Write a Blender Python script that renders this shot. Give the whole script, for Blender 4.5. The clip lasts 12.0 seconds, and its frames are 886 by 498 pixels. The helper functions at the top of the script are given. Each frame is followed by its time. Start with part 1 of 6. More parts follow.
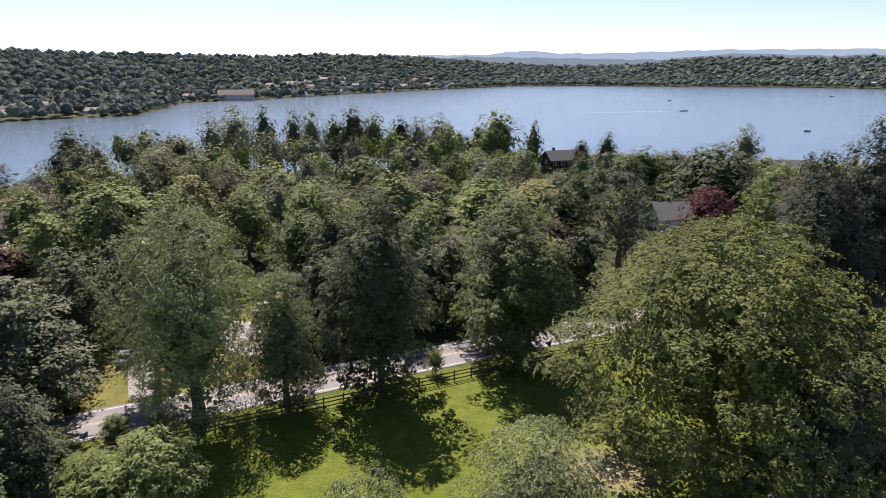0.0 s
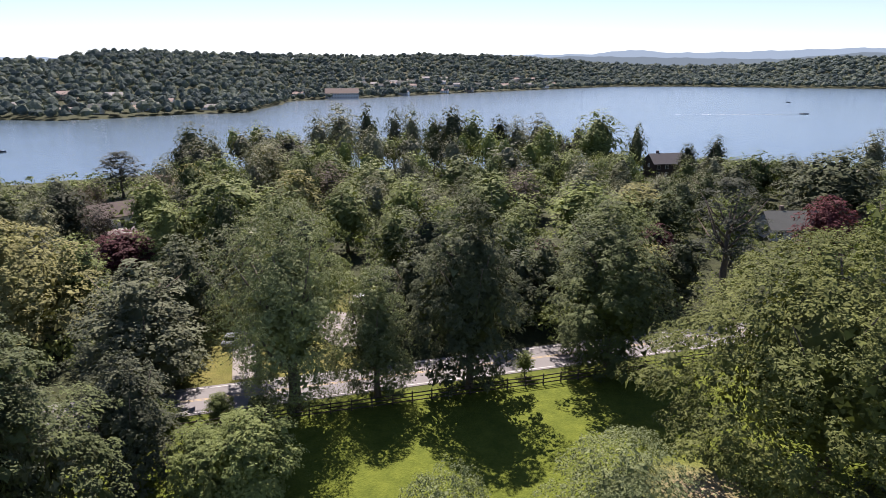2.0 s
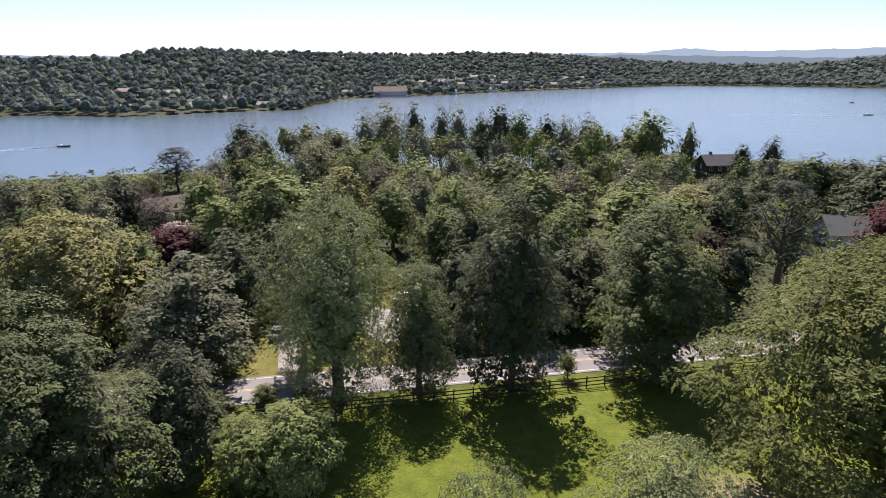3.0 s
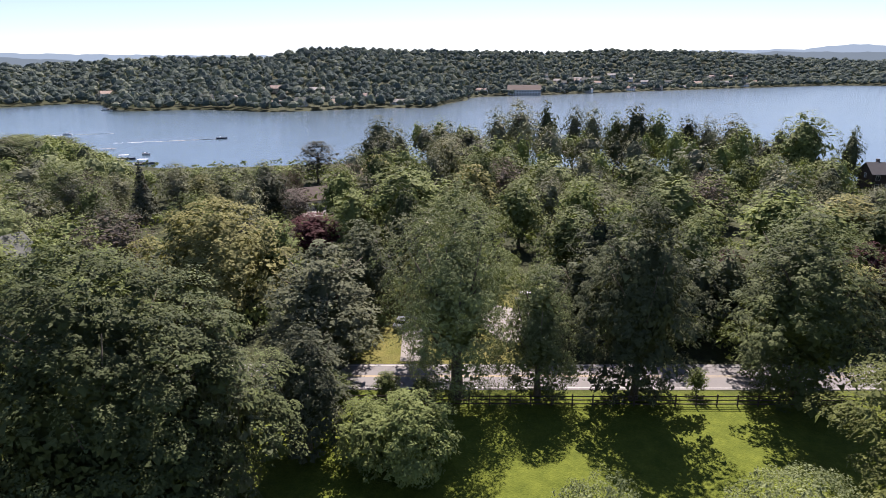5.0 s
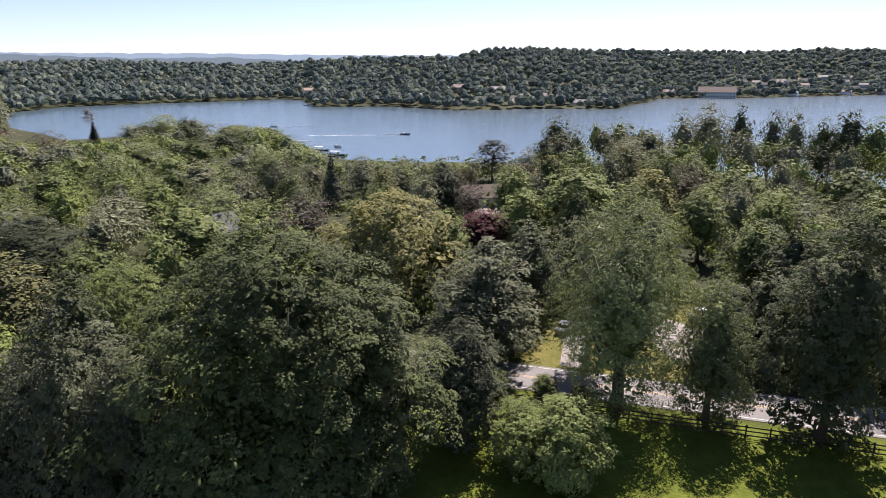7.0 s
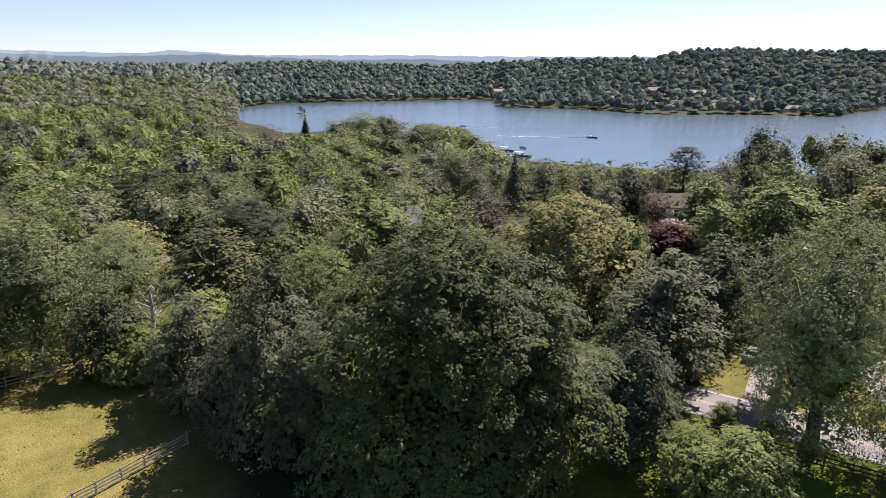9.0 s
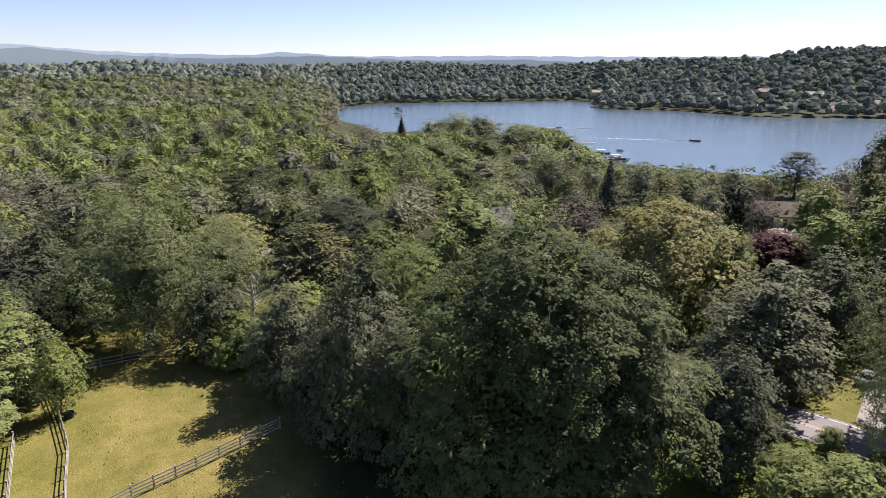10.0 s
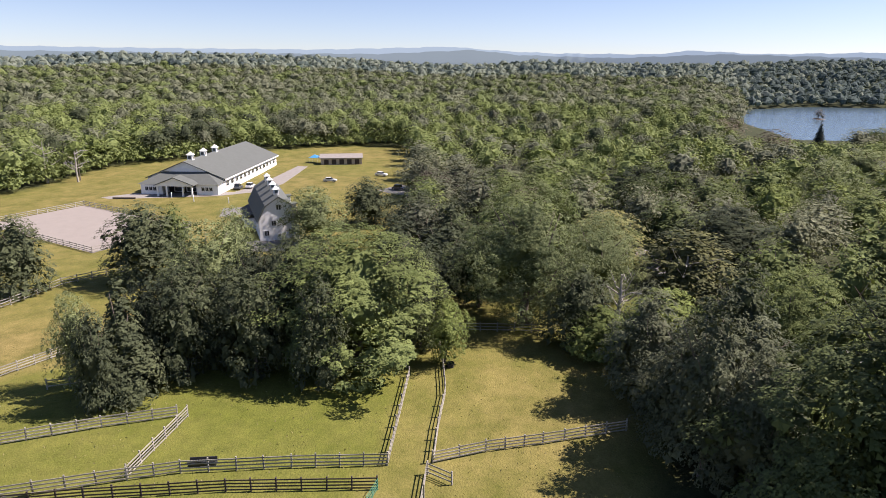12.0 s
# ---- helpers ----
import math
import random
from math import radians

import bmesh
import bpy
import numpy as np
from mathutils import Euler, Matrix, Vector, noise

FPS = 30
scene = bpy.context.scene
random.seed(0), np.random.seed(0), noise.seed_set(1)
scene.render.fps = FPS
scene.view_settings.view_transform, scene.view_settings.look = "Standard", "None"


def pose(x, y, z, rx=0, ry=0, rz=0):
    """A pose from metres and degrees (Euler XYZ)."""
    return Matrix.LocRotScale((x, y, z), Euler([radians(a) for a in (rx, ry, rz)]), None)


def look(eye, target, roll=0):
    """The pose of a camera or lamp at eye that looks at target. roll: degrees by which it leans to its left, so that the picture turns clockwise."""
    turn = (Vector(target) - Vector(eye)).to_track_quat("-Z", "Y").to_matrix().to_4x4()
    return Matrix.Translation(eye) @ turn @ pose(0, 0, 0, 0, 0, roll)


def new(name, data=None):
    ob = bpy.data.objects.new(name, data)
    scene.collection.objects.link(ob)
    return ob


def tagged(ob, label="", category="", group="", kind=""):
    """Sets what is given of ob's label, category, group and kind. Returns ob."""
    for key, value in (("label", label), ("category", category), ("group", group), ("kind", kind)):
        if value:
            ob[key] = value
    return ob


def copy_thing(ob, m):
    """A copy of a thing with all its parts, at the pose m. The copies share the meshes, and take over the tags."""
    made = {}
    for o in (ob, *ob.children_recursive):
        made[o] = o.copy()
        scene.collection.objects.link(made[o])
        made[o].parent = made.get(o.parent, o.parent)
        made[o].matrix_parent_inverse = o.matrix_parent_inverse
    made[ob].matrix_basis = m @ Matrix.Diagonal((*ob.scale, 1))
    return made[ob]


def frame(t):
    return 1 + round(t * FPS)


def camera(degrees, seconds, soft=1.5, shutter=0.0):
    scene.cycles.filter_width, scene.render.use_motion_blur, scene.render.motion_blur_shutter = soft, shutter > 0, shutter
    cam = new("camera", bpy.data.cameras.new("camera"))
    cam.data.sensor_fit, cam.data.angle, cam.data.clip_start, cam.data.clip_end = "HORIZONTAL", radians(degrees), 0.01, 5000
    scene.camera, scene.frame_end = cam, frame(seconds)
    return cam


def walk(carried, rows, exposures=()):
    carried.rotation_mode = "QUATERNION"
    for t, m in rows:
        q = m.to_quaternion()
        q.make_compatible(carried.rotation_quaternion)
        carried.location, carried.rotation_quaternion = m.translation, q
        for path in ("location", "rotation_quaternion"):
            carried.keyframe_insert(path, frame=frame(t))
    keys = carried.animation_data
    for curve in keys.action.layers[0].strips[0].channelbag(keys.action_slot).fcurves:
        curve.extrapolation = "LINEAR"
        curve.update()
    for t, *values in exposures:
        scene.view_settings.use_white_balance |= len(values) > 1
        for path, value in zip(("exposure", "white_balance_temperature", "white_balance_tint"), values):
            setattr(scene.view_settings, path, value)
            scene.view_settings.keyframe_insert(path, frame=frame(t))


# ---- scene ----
# The camera hovers on one spot and turns to the left.
EYE_Z = 37.0
cam = camera(69.35, 12.0, soft=0.6)


def aim(yaw, pitch, roll):
    """A pose on the spot: yaw to the left from +y, pitch up, roll as look() takes it."""
    turn = Euler((radians(90 + pitch), 0, radians(yaw))).to_matrix().to_4x4()
    return Matrix.Translation((0, 0, EYE_Z)) @ turn @ pose(0, 0, 0, 0, 0, roll)


PATH = [
    (0, aim(0.02, -15.25, -0.52)),
    (0.5, aim(2.10, -15.22, -0.48)),
    (1, aim(4.28, -15.20, -0.46)),
    (1.5, aim(6.50, -15.20, -0.42)),
    (2, aim(8.71, -15.22, -0.36)),
    (2.5, aim(10.94, -15.28, -0.28)),
    (4.25, aim(19.02, -15.37, -0.25)),
    (4.5, aim(20.82, -15.38, -0.25)),
    (5, aim(24.41, -15.42, -0.21)),
    (5.5, aim(28.17, -15.43, -0.15)),
    (6, aim(31.96, -15.43, -0.05)),
    (6.5, aim(35.91, -15.40, -0.00)),
    (7, aim(39.89, -15.42, 0.12)),
    (9, aim(56.17, -15.37, 0.45)),
    (9.5, aim(60.30, -15.37, 0.50)),
    (10, aim(64.49, -15.37, 0.40)),
    (10.5, aim(69.09, -15.40, 0.39)),
    (10.65, aim(71.20, -15.42, 0.39)),
    (11, aim(78.30, -15.47, 0.40)),
    (11.5, aim(88.36, -15.54, 0.37)),
    (12, aim(98.34, -15.69, 0.48)),
]
walk(cam, PATH, exposures=[(0, 1.17, 6350, 26), (8.5, 1.17, 6350, 26), (12, 1.05, 6350, 26)])

# Sky and sun: a bright afternoon, the sun beyond the trees and a little to the left.
SUN_AZ, SUN_EL = 17.0, 50.5
world = bpy.data.worlds.new("sky")
scene.world = world
world.use_nodes = True
wn = world.node_tree
sky = wn.nodes.new("ShaderNodeTexSky")
sky.sky_type, sky.sun_disc = "NISHITA", False
sky.sun_elevation, sky.sun_rotation = radians(SUN_EL), radians(-SUN_AZ)
sky.altitude, sky.air_density, sky.dust_density, sky.ozone_density = 200, 0.75, 0.3, 1.2
wn.links.new(sky.outputs[0], wn.nodes["Background"].inputs[0])
wn.nodes["Background"].inputs[1].default_value = 0.066
sun_data = bpy.data.lights.new("sun", "SUN")
sun_data.energy, sun_data.angle, sun_data.color = 5.0, radians(0.5), (1.0, 0.93, 0.80)
sun = new("sun", sun_data)
sun.matrix_world = look((0, 0, 0), (math.sin(radians(SUN_AZ)) * math.cos(radians(SUN_EL)),
                                    -math.cos(radians(SUN_AZ)) * math.cos(radians(SUN_EL)),
                                    -math.sin(radians(SUN_EL)))) 


# ---- materials ----
def material(name, color, rough=0.8, metal=0.0, vary=0.25, scale=3.0, bump=0.0, bump_scale=20.0, color2=None, island=0.0, by_object=0.0, low=0.6, high=1.4):
    """A surface with variation at two scales, and by piece or by object where wanted."""
    m = bpy.data.materials.new(name)
    m.use_nodes = True
    nt = m.node_tree
    b = nt.nodes["Principled BSDF"]
    b.inputs["Roughness"].default_value, b.inputs["Metallic"].default_value = rough, metal
    geo = nt.nodes.new("ShaderNodeNewGeometry")
    n1, n2 = nt.nodes.new("ShaderNodeTexNoise"), nt.nodes.new("ShaderNodeTexNoise")
    n1.inputs["Scale"].default_value, n2.inputs["Scale"].default_value = scale, scale * 7.3
    n1.inputs["Detail"].default_value = n2.inputs["Detail"].default_value = 4
    nt.links.new(geo.outputs["Position"], n1.inputs["Vector"])
    nt.links.new(geo.outputs["Position"], n2.inputs["Vector"])
    add = nt.nodes.new("ShaderNodeMath")
    add.operation = "ADD"
    nt.links.new(n1.outputs[0], add.inputs[0])
    nt.links.new(n2.outputs[0], add.inputs[1])
    value = add.outputs[0]
    for source, amount in ((geo.outputs["Random Per Island"], island), (None, by_object)):
        if amount:
            if source is None:
                source = nt.nodes.new("ShaderNodeObjectInfo").outputs["Random"]
            mad = nt.nodes.new("ShaderNodeMath")
            mad.operation = "MULTIPLY_ADD"
            mad.inputs[1].default_value = amount
            nt.links.new(source, mad.inputs[0])
            sub = nt.nodes.new("ShaderNodeMath")
            sub.operation = "SUBTRACT"
            sub.inputs[1].default_value = amount / 2
            nt.links.new(value, sub.inputs[0])
            nt.links.new(sub.outputs[0], mad.inputs[2])
            value = mad.outputs[0]
    ramp = nt.nodes.new("ShaderNodeMapRange")
    ramp.inputs[1].default_value, ramp.inputs[2].default_value = low, high
    nt.links.new(value, ramp.inputs[0])
    mix = nt.nodes.new("ShaderNodeMix")
    mix.data_type = "RGBA"
    dark = [c * (1 - vary) for c in color] if color2 is None else color2
    light = [min(1, c * (1 + vary)) for c in color] if color2 is None else color
    mix.inputs[6].default_value, mix.inputs[7].default_value = (*dark, 1), (*light, 1)
    nt.links.new(ramp.outputs[0], mix.inputs[0])
    nt.links.new(mix.outputs[2], b.inputs["Base Color"])
    if bump:
        bn, nb = nt.nodes.new("ShaderNodeBump"), nt.nodes.new("ShaderNodeTexNoise")
        nb.inputs["Scale"].default_value, nb.inputs["Detail"].default_value = bump_scale, 6
        nt.links.new(geo.outputs["Position"], nb.inputs["Vector"])
        bn.inputs["Strength"].default_value = bump
        nt.links.new(nb.outputs[0], bn.inputs["Height"])
        nt.links.new(bn.outputs[0], b.inputs["Normal"])
    return m


def leaf_material(name, color, color2, through_light=0.12, rough=0.65, spread=0.1, by_tree=0.8):
    """Leaves: each spray a little different, each tree a little different, with light coming through."""
    m = material(name, color, rough, vary=0.3, scale=0.07, color2=color2, island=spread, by_object=by_tree, low=0.6, high=1.4)
    nt = m.node_tree
    b, out = nt.nodes["Principled BSDF"], nt.nodes["Material Output"]
    b.inputs["Specular IOR Level"].default_value = 0.06
    base = b.inputs["Base Color"].links[0].from_socket
    tr = nt.nodes.new("ShaderNodeBsdfTranslucent")
    warm = nt.nodes.new("ShaderNodeMix")
    warm.data_type, warm.blend_type = "RGBA", "MULTIPLY"
    warm.inputs[0].default_value = 1.0
    warm.inputs[7].default_value = (1.3, 1.3, 0.75, 1)
    nt.links.new(base, warm.inputs[6])
    nt.links.new(warm.outputs[2], tr.inputs[0])
    mix = nt.nodes.new("ShaderNodeMixShader")
    mix.inputs[0].default_value = through_light
    nt.links.new(b.outputs[0], mix.inputs[1])
    nt.links.new(tr.outputs[0], mix.inputs[2])
    nt.links.new(mix.outputs[0], out.inputs[0])
    return m


LEAF = {
    "green": leaf_material("leaf_green", (0.169, 0.207, 0.071), (0.051, 0.068, 0.028)),
    "lime": leaf_material("leaf_lime", (0.173, 0.214, 0.063), (0.061, 0.082, 0.029)),
    "maple": leaf_material("leaf_maple", (0.162, 0.183, 0.053), (0.036, 0.049, 0.018), by_tree=0.1),
    "maple_dark": leaf_material("leaf_maple_dark", (0.130, 0.159, 0.060), (0.029, 0.040, 0.021), by_tree=0.1),
    "silver": leaf_material("leaf_silver", (0.138, 0.153, 0.090), (0.031, 0.039, 0.025), by_tree=0.3),
    "pale": leaf_material("leaf_pale", (0.243, 0.283, 0.127), (0.092, 0.113, 0.054), 0.14, by_tree=0.25),
    "yellow": leaf_material("leaf_yellow", (0.219, 0.216, 0.082), (0.071, 0.078, 0.036)),
    "dark": leaf_material("leaf_dark", (0.109, 0.127, 0.064), (0.037, 0.047, 0.028)),
    "grey": leaf_material("leaf_grey", (0.199, 0.213, 0.129), (0.088, 0.097, 0.065)),
    "brown": leaf_material("leaf_brown", (0.171, 0.146, 0.111), (0.067, 0.059, 0.049)),
    "red": leaf_material("leaf_red", (0.094, 0.032, 0.035), (0.033, 0.014, 0.017)),
    "needle": leaf_material("needles", (0.090, 0.103, 0.070), (0.031, 0.038, 0.032), 0.1),
    "straw": leaf_material("grass_blades", (0.247, 0.220, 0.102), (0.165, 0.160, 0.068)),
    # Far leaves: haze put into paler, bluer colours; extra light through lifts shaded sides.
    "far": leaf_material("hazy_leaf", (0.144, 0.182, 0.157), (0.094, 0.124, 0.113), 0.28, 0.85, 0.06),
    "far_pale": leaf_material("hazy_leaf_pale", (0.200, 0.231, 0.182), (0.140, 0.166, 0.134), 0.28, 0.85, 0.06),
    "far_dark": leaf_material("hazy_leaf_dark", (0.104, 0.135, 0.129), (0.068, 0.091, 0.087), 0.28, 0.85, 0.06),
}
BARK = material("bark", (0.12, 0.10, 0.08), 0.95, vary=0.4, scale=2.5, bump=0.6, bump_scale=9)
PALE_BARK = material("pale_bark", (0.32, 0.30, 0.27), 0.95, vary=0.3, scale=2.5)
ASPHALT = material("asphalt", (0.16, 0.155, 0.15), 0.9, vary=0.12, scale=0.5, bump=0.2, bump_scale=60)
GRAVEL = material("gravel", (0.22, 0.205, 0.185), 0.95, vary=0.2, scale=0.8, bump=0.4, bump_scale=25)
SAND = material("arena_sand", (0.235, 0.21, 0.185), 0.95, vary=0.08, scale=0.4, bump=0.2, bump_scale=12)
LINE_WHITE = material("road_paint_white", (0.4, 0.4, 0.385), 0.7, vary=0.2, scale=3)
LINE_YELLOW = material("road_paint_yellow", (0.34, 0.25, 0.11), 0.7, vary=0.15, scale=3)
WOOD_DARK = material("stained_fence_wood", (0.055, 0.042, 0.035), 0.85, vary=0.4, scale=1.5, by_object=0.5)
WOOD_GREY = material("weathered_fence_wood", (0.27, 0.255, 0.22), 0.9, vary=0.3, scale=1.5, by_object=0.6)
WHITE = material("white_paint", (0.78, 0.78, 0.76), 0.6, vary=0.05, scale=0.8)
ROOF_GREY = material("grey_shingle", (0.09, 0.10, 0.092), 0.9, vary=0.12, scale=0.7, bump=0.3, bump_scale=6)
ROOF_DARK = material("dark_shingle", (0.07, 0.07, 0.075), 0.9, vary=0.2, scale=0.9)
ROOF_BROWN = material("brown_shingle", (0.11, 0.085, 0.072), 0.9, vary=0.2, scale=0.9)
DARK_SIDING = material("dark_brown_siding", (0.05, 0.035, 0.03), 0.8, vary=0.2, scale=0.9)
DOOR_DARK = material("dark_paint", (0.03, 0.03, 0.032), 0.5, vary=0.2, scale=1)
GLASS = material("window_glass", (0.02, 0.025, 0.03), 0.08, vary=0.2, scale=1)
METAL = material("galvanised_metal", (0.45, 0.45, 0.46), 0.4, 0.9, vary=0.1, scale=3)
RUBBER = material("tyre_rubber", (0.02, 0.02, 0.02), 0.9, vary=0.1)
TIN = material("weathered_tin", (0.23, 0.21, 0.19), 0.7, vary=0.2, scale=0.8)
CONCRETE = material("concrete", (0.4, 0.39, 0.37), 0.9, vary=0.12, scale=1.0)


def ground_material():
    """Grass of three covers, chosen by the attribute 'cover': mown lawn, dry pasture, woodland floor."""
    m = bpy.data.materials.new("grass_ground")
    m.use_nodes = True
    nt = m.node_tree
    b = nt.nodes["Principled BSDF"]
    b.inputs["Roughness"].default_value = 0.95
    b.inputs["Specular IOR Level"].default_value = 0.15
    geo, att = nt.nodes.new("ShaderNodeNewGeometry"), nt.nodes.new("ShaderNodeVertexColor")
    att.layer_name = "cover"
    split = nt.nodes.new("ShaderNodeSeparateColor")
    nt.links.new(att.outputs[0], split.inputs[0])

    def patchy(a, c, scale, detail=6):
        n = nt.nodes.new("ShaderNodeTexNoise")
        n.inputs["Scale"].default_value, n.inputs["Detail"].default_value = scale, detail
        n.inputs["Roughness"].default_value = 0.75
        nt.links.new(geo.outputs["Position"], n.inputs["Vector"])
        r = nt.nodes.new("ShaderNodeMapRange")
        r.inputs[1].default_value, r.inputs[2].default_value = 0.35, 0.65
        nt.links.new(n.outputs[0], r.inputs[0])
        x = nt.nodes.new("ShaderNodeMix")
        x.data_type = "RGBA"
        x.inputs[6].default_value, x.inputs[7].default_value = (*a, 1), (*c, 1)
        nt.links.new(r.outputs[0], x.inputs[0])
        return x.outputs[2]

    def blend(f, a, c):
        x = nt.nodes.new("ShaderNodeMix")
        x.data_type = "RGBA"
        nt.links.new(f, x.inputs[0])
        nt.links.new(a, x.inputs[6])
        nt.links.new(c, x.inputs[7])
        return x.outputs[2]

    floor = patchy((0.026, 0.032, 0.016), (0.05, 0.058, 0.024), 0.3)
    lawn = patchy((0.07, 0.095, 0.011), (0.118, 0.145, 0.019), 0.5)
    dry = patchy((0.112, 0.098, 0.03), (0.27, 0.205, 0.083), 0.16)
    bare = patchy((0.26, 0.20, 0.13), (0.38, 0.30, 0.20), 0.8)
    c = blend(split.outputs[0], floor, lawn)
    c = blend(split.outputs[1], c, dry)
    c = blend(split.outputs[2], c, bare)
    fine = patchy((0.78, 0.8, 0.75), (1.16, 1.14, 1.12), 3.0)
    tone = nt.nodes.new("ShaderNodeMix")
    tone.data_type, tone.blend_type = "RGBA", "MULTIPLY"
    tone.inputs[0].default_value = 1.0
    nt.links.new(c, tone.inputs[6])
    nt.links.new(fine, tone.inputs[7])
    nt.links.new(tone.outputs[2], b.inputs["Base Color"])
    bump, n = nt.nodes.new("ShaderNodeBump"), nt.nodes.new("ShaderNodeTexNoise")
    n.inputs["Scale"].default_value, n.inputs["Detail"].default_value = 5, 8
    nt.links.new(geo.outputs["Position"], n.inputs["Vector"])
    bump.inputs["Strength"].default_value, bump.inputs["Distance"].default_value = 0.8, 0.15
    nt.links.new(n.outputs[0], bump.inputs["Height"])
    nt.links.new(bump.outputs[0], b.inputs["Normal"])
    return m


GROUND = ground_material()


def water_material():
    m = bpy.data.materials.new("lake_water")
    m.use_nodes = True
    nt = m.node_tree
    b = nt.nodes["Principled BSDF"]
    b.inputs["Base Color"].default_value = (0.06, 0.095, 0.118, 1)
    b.inputs["Roughness"].default_value = 0.18
    b.inputs["IOR"].default_value = 1.33
    geo, mapping = nt.nodes.new("ShaderNodeNewGeometry"), nt.nodes.new("ShaderNodeMapping")
    mapping.inputs["Scale"].default_value = (1.0, 0.6, 1.0)
    nt.links.new(geo.outputs["Position"], mapping.inputs[0])
    height = None
    for scale, strength, dist in ((0.25, 0.5, 0.42), (1.1, 0.5, 0.1), (0.012, 0.4, 2.0)):
        n, bump = nt.nodes.new("ShaderNodeTexNoise"), nt.nodes.new("ShaderNodeBump")
        n.inputs["Scale"].default_value, n.inputs["Detail"].default_value = scale, 3
        nt.links.new(mapping.outputs[0], n.inputs["Vector"])
        bump.inputs["Strength"].default_value, bump.inputs["Distance"].default_value = strength, dist
        nt.links.new(n.outputs[0], bump.inputs["Height"])
        if height:
            nt.links.new(height, bump.inputs["Normal"])
        height = bump.outputs[0]
    nt.links.new(height, b.inputs["Normal"])
    return m


WATER = water_material()


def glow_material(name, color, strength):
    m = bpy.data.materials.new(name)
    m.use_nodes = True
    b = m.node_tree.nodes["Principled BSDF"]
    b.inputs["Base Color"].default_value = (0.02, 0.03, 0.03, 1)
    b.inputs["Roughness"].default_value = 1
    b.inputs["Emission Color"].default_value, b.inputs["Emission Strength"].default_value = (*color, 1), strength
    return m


# Emission gives the far hills their hazy brightness; they are no light source.
FAR_HAZE_GLOW = glow_material("hazy_glow_hills", (0.34, 0.44, 0.52), 0.52)
NEAR_HAZE_GLOW = glow_material("nearer_glow_hills", (0.25, 0.32, 0.36), 0.42)


# ---- building helpers ----
def mesh_from(name, verts, faces, mat, smooth=False):
    me = bpy.data.meshes.new(name)
    me.from_pydata([tuple(v) for v in verts], [], faces)
    me.materials.append(mat)
    if smooth:
        me.shade_smooth()
    return me


def sprays_mesh(name, corners, mat):
    """A mesh of free triangles from an array of shape (n, 3, 3)."""
    n = len(corners)
    me = bpy.data.meshes.new(name)
    me.vertices.add(3 * n)
    me.vertices.foreach_set("co", np.asarray(corners, np.float32).ravel())
    me.loops.add(3 * n)
    me.loops.foreach_set("vertex_index", np.arange(3 * n, dtype=np.int32))
    me.polygons.add(n)
    me.polygons.foreach_set("loop_start", np.arange(0, 3 * n, 3, dtype=np.int32))
    me.materials.append(mat)
    me.update(calc_edges=True)
    return me


def part(name, bm, mat, parent, label="", smooth=False):
    """One mesh object under a thing or a part. bm: a bmesh, which is freed, or a ready mesh."""
    if isinstance(bm, bmesh.types.BMesh):
        me = bpy.data.meshes.new(name)
        bm.to_mesh(me)
        bm.free()
        me.materials.append(mat)
        if smooth:
            me.shade_smooth()
    else:
        me = bm
    ob = new(name, me)
    ob.parent = parent
    if label:
        tagged(ob, label)
    return ob


def box(bm, x0, y0, z0, x1, y1, z1, bevel=0.0):
    m = Matrix.Translation(((x0 + x1) / 2, (y0 + y1) / 2, (z0 + z1) / 2)) @ Matrix.Diagonal((abs(x1 - x0), abs(y1 - y0), abs(z1 - z0), 1))
    made = bmesh.ops.create_cube(bm, size=1, matrix=m)
    if bevel:
        edges = {e for v in made["verts"] for e in v.link_edges}
        bmesh.ops.bevel(bm, geom=list(edges), offset=bevel, segments=1, affect="EDGES")
    return bm


def boxed(*a, bevel=0.0):
    return box(bmesh.new(), *a, bevel=bevel)


def prism(points, y0, y1):
    """A solid with the given outline in x and z, from y0 to y1."""
    bm = bmesh.new()
    a = [bm.verts.new((x, y0, z)) for x, z in points]
    b = [bm.verts.new((x, y1, z)) for x, z in points]
    bm.faces.new(a)
    bm.faces.new(b[::-1])
    for i in range(len(a)):
        j = (i + 1) % len(a)
        bm.faces.new((a[j], a[i], b[i], b[j]))
    bmesh.ops.recalc_face_normals(bm, faces=bm.faces)
    return bm


def tube(path, radii, sides=8):
    """A tapered tube along a path, closed at both ends."""
    bm = bmesh.new()
    rings = []
    for i, p in enumerate(path):
        p = Vector(p)
        d = (Vector(path[min(i + 1, len(path) - 1)]) - Vector(path[max(i - 1, 0)])).normalized()
        u = d.orthogonal().normalized()
        v = d.cross(u)
        rings.append([bm.verts.new(p + radii[i] * (math.cos(k * 2 * math.pi / sides) * u + math.sin(k * 2 * math.pi / sides) * v)) for k in range(sides)])
    for a, b in zip(rings, rings[1:]):
        for k in range(sides):
            bm.faces.new((a[k], a[(k + 1) % sides], b[(k + 1) % sides], b[k]))
    bm.faces.new(rings[0][::-1])
    bm.faces.new(rings[-1])
    return bm


# ---- the lie of the land ----
WATER_Z = -3.7
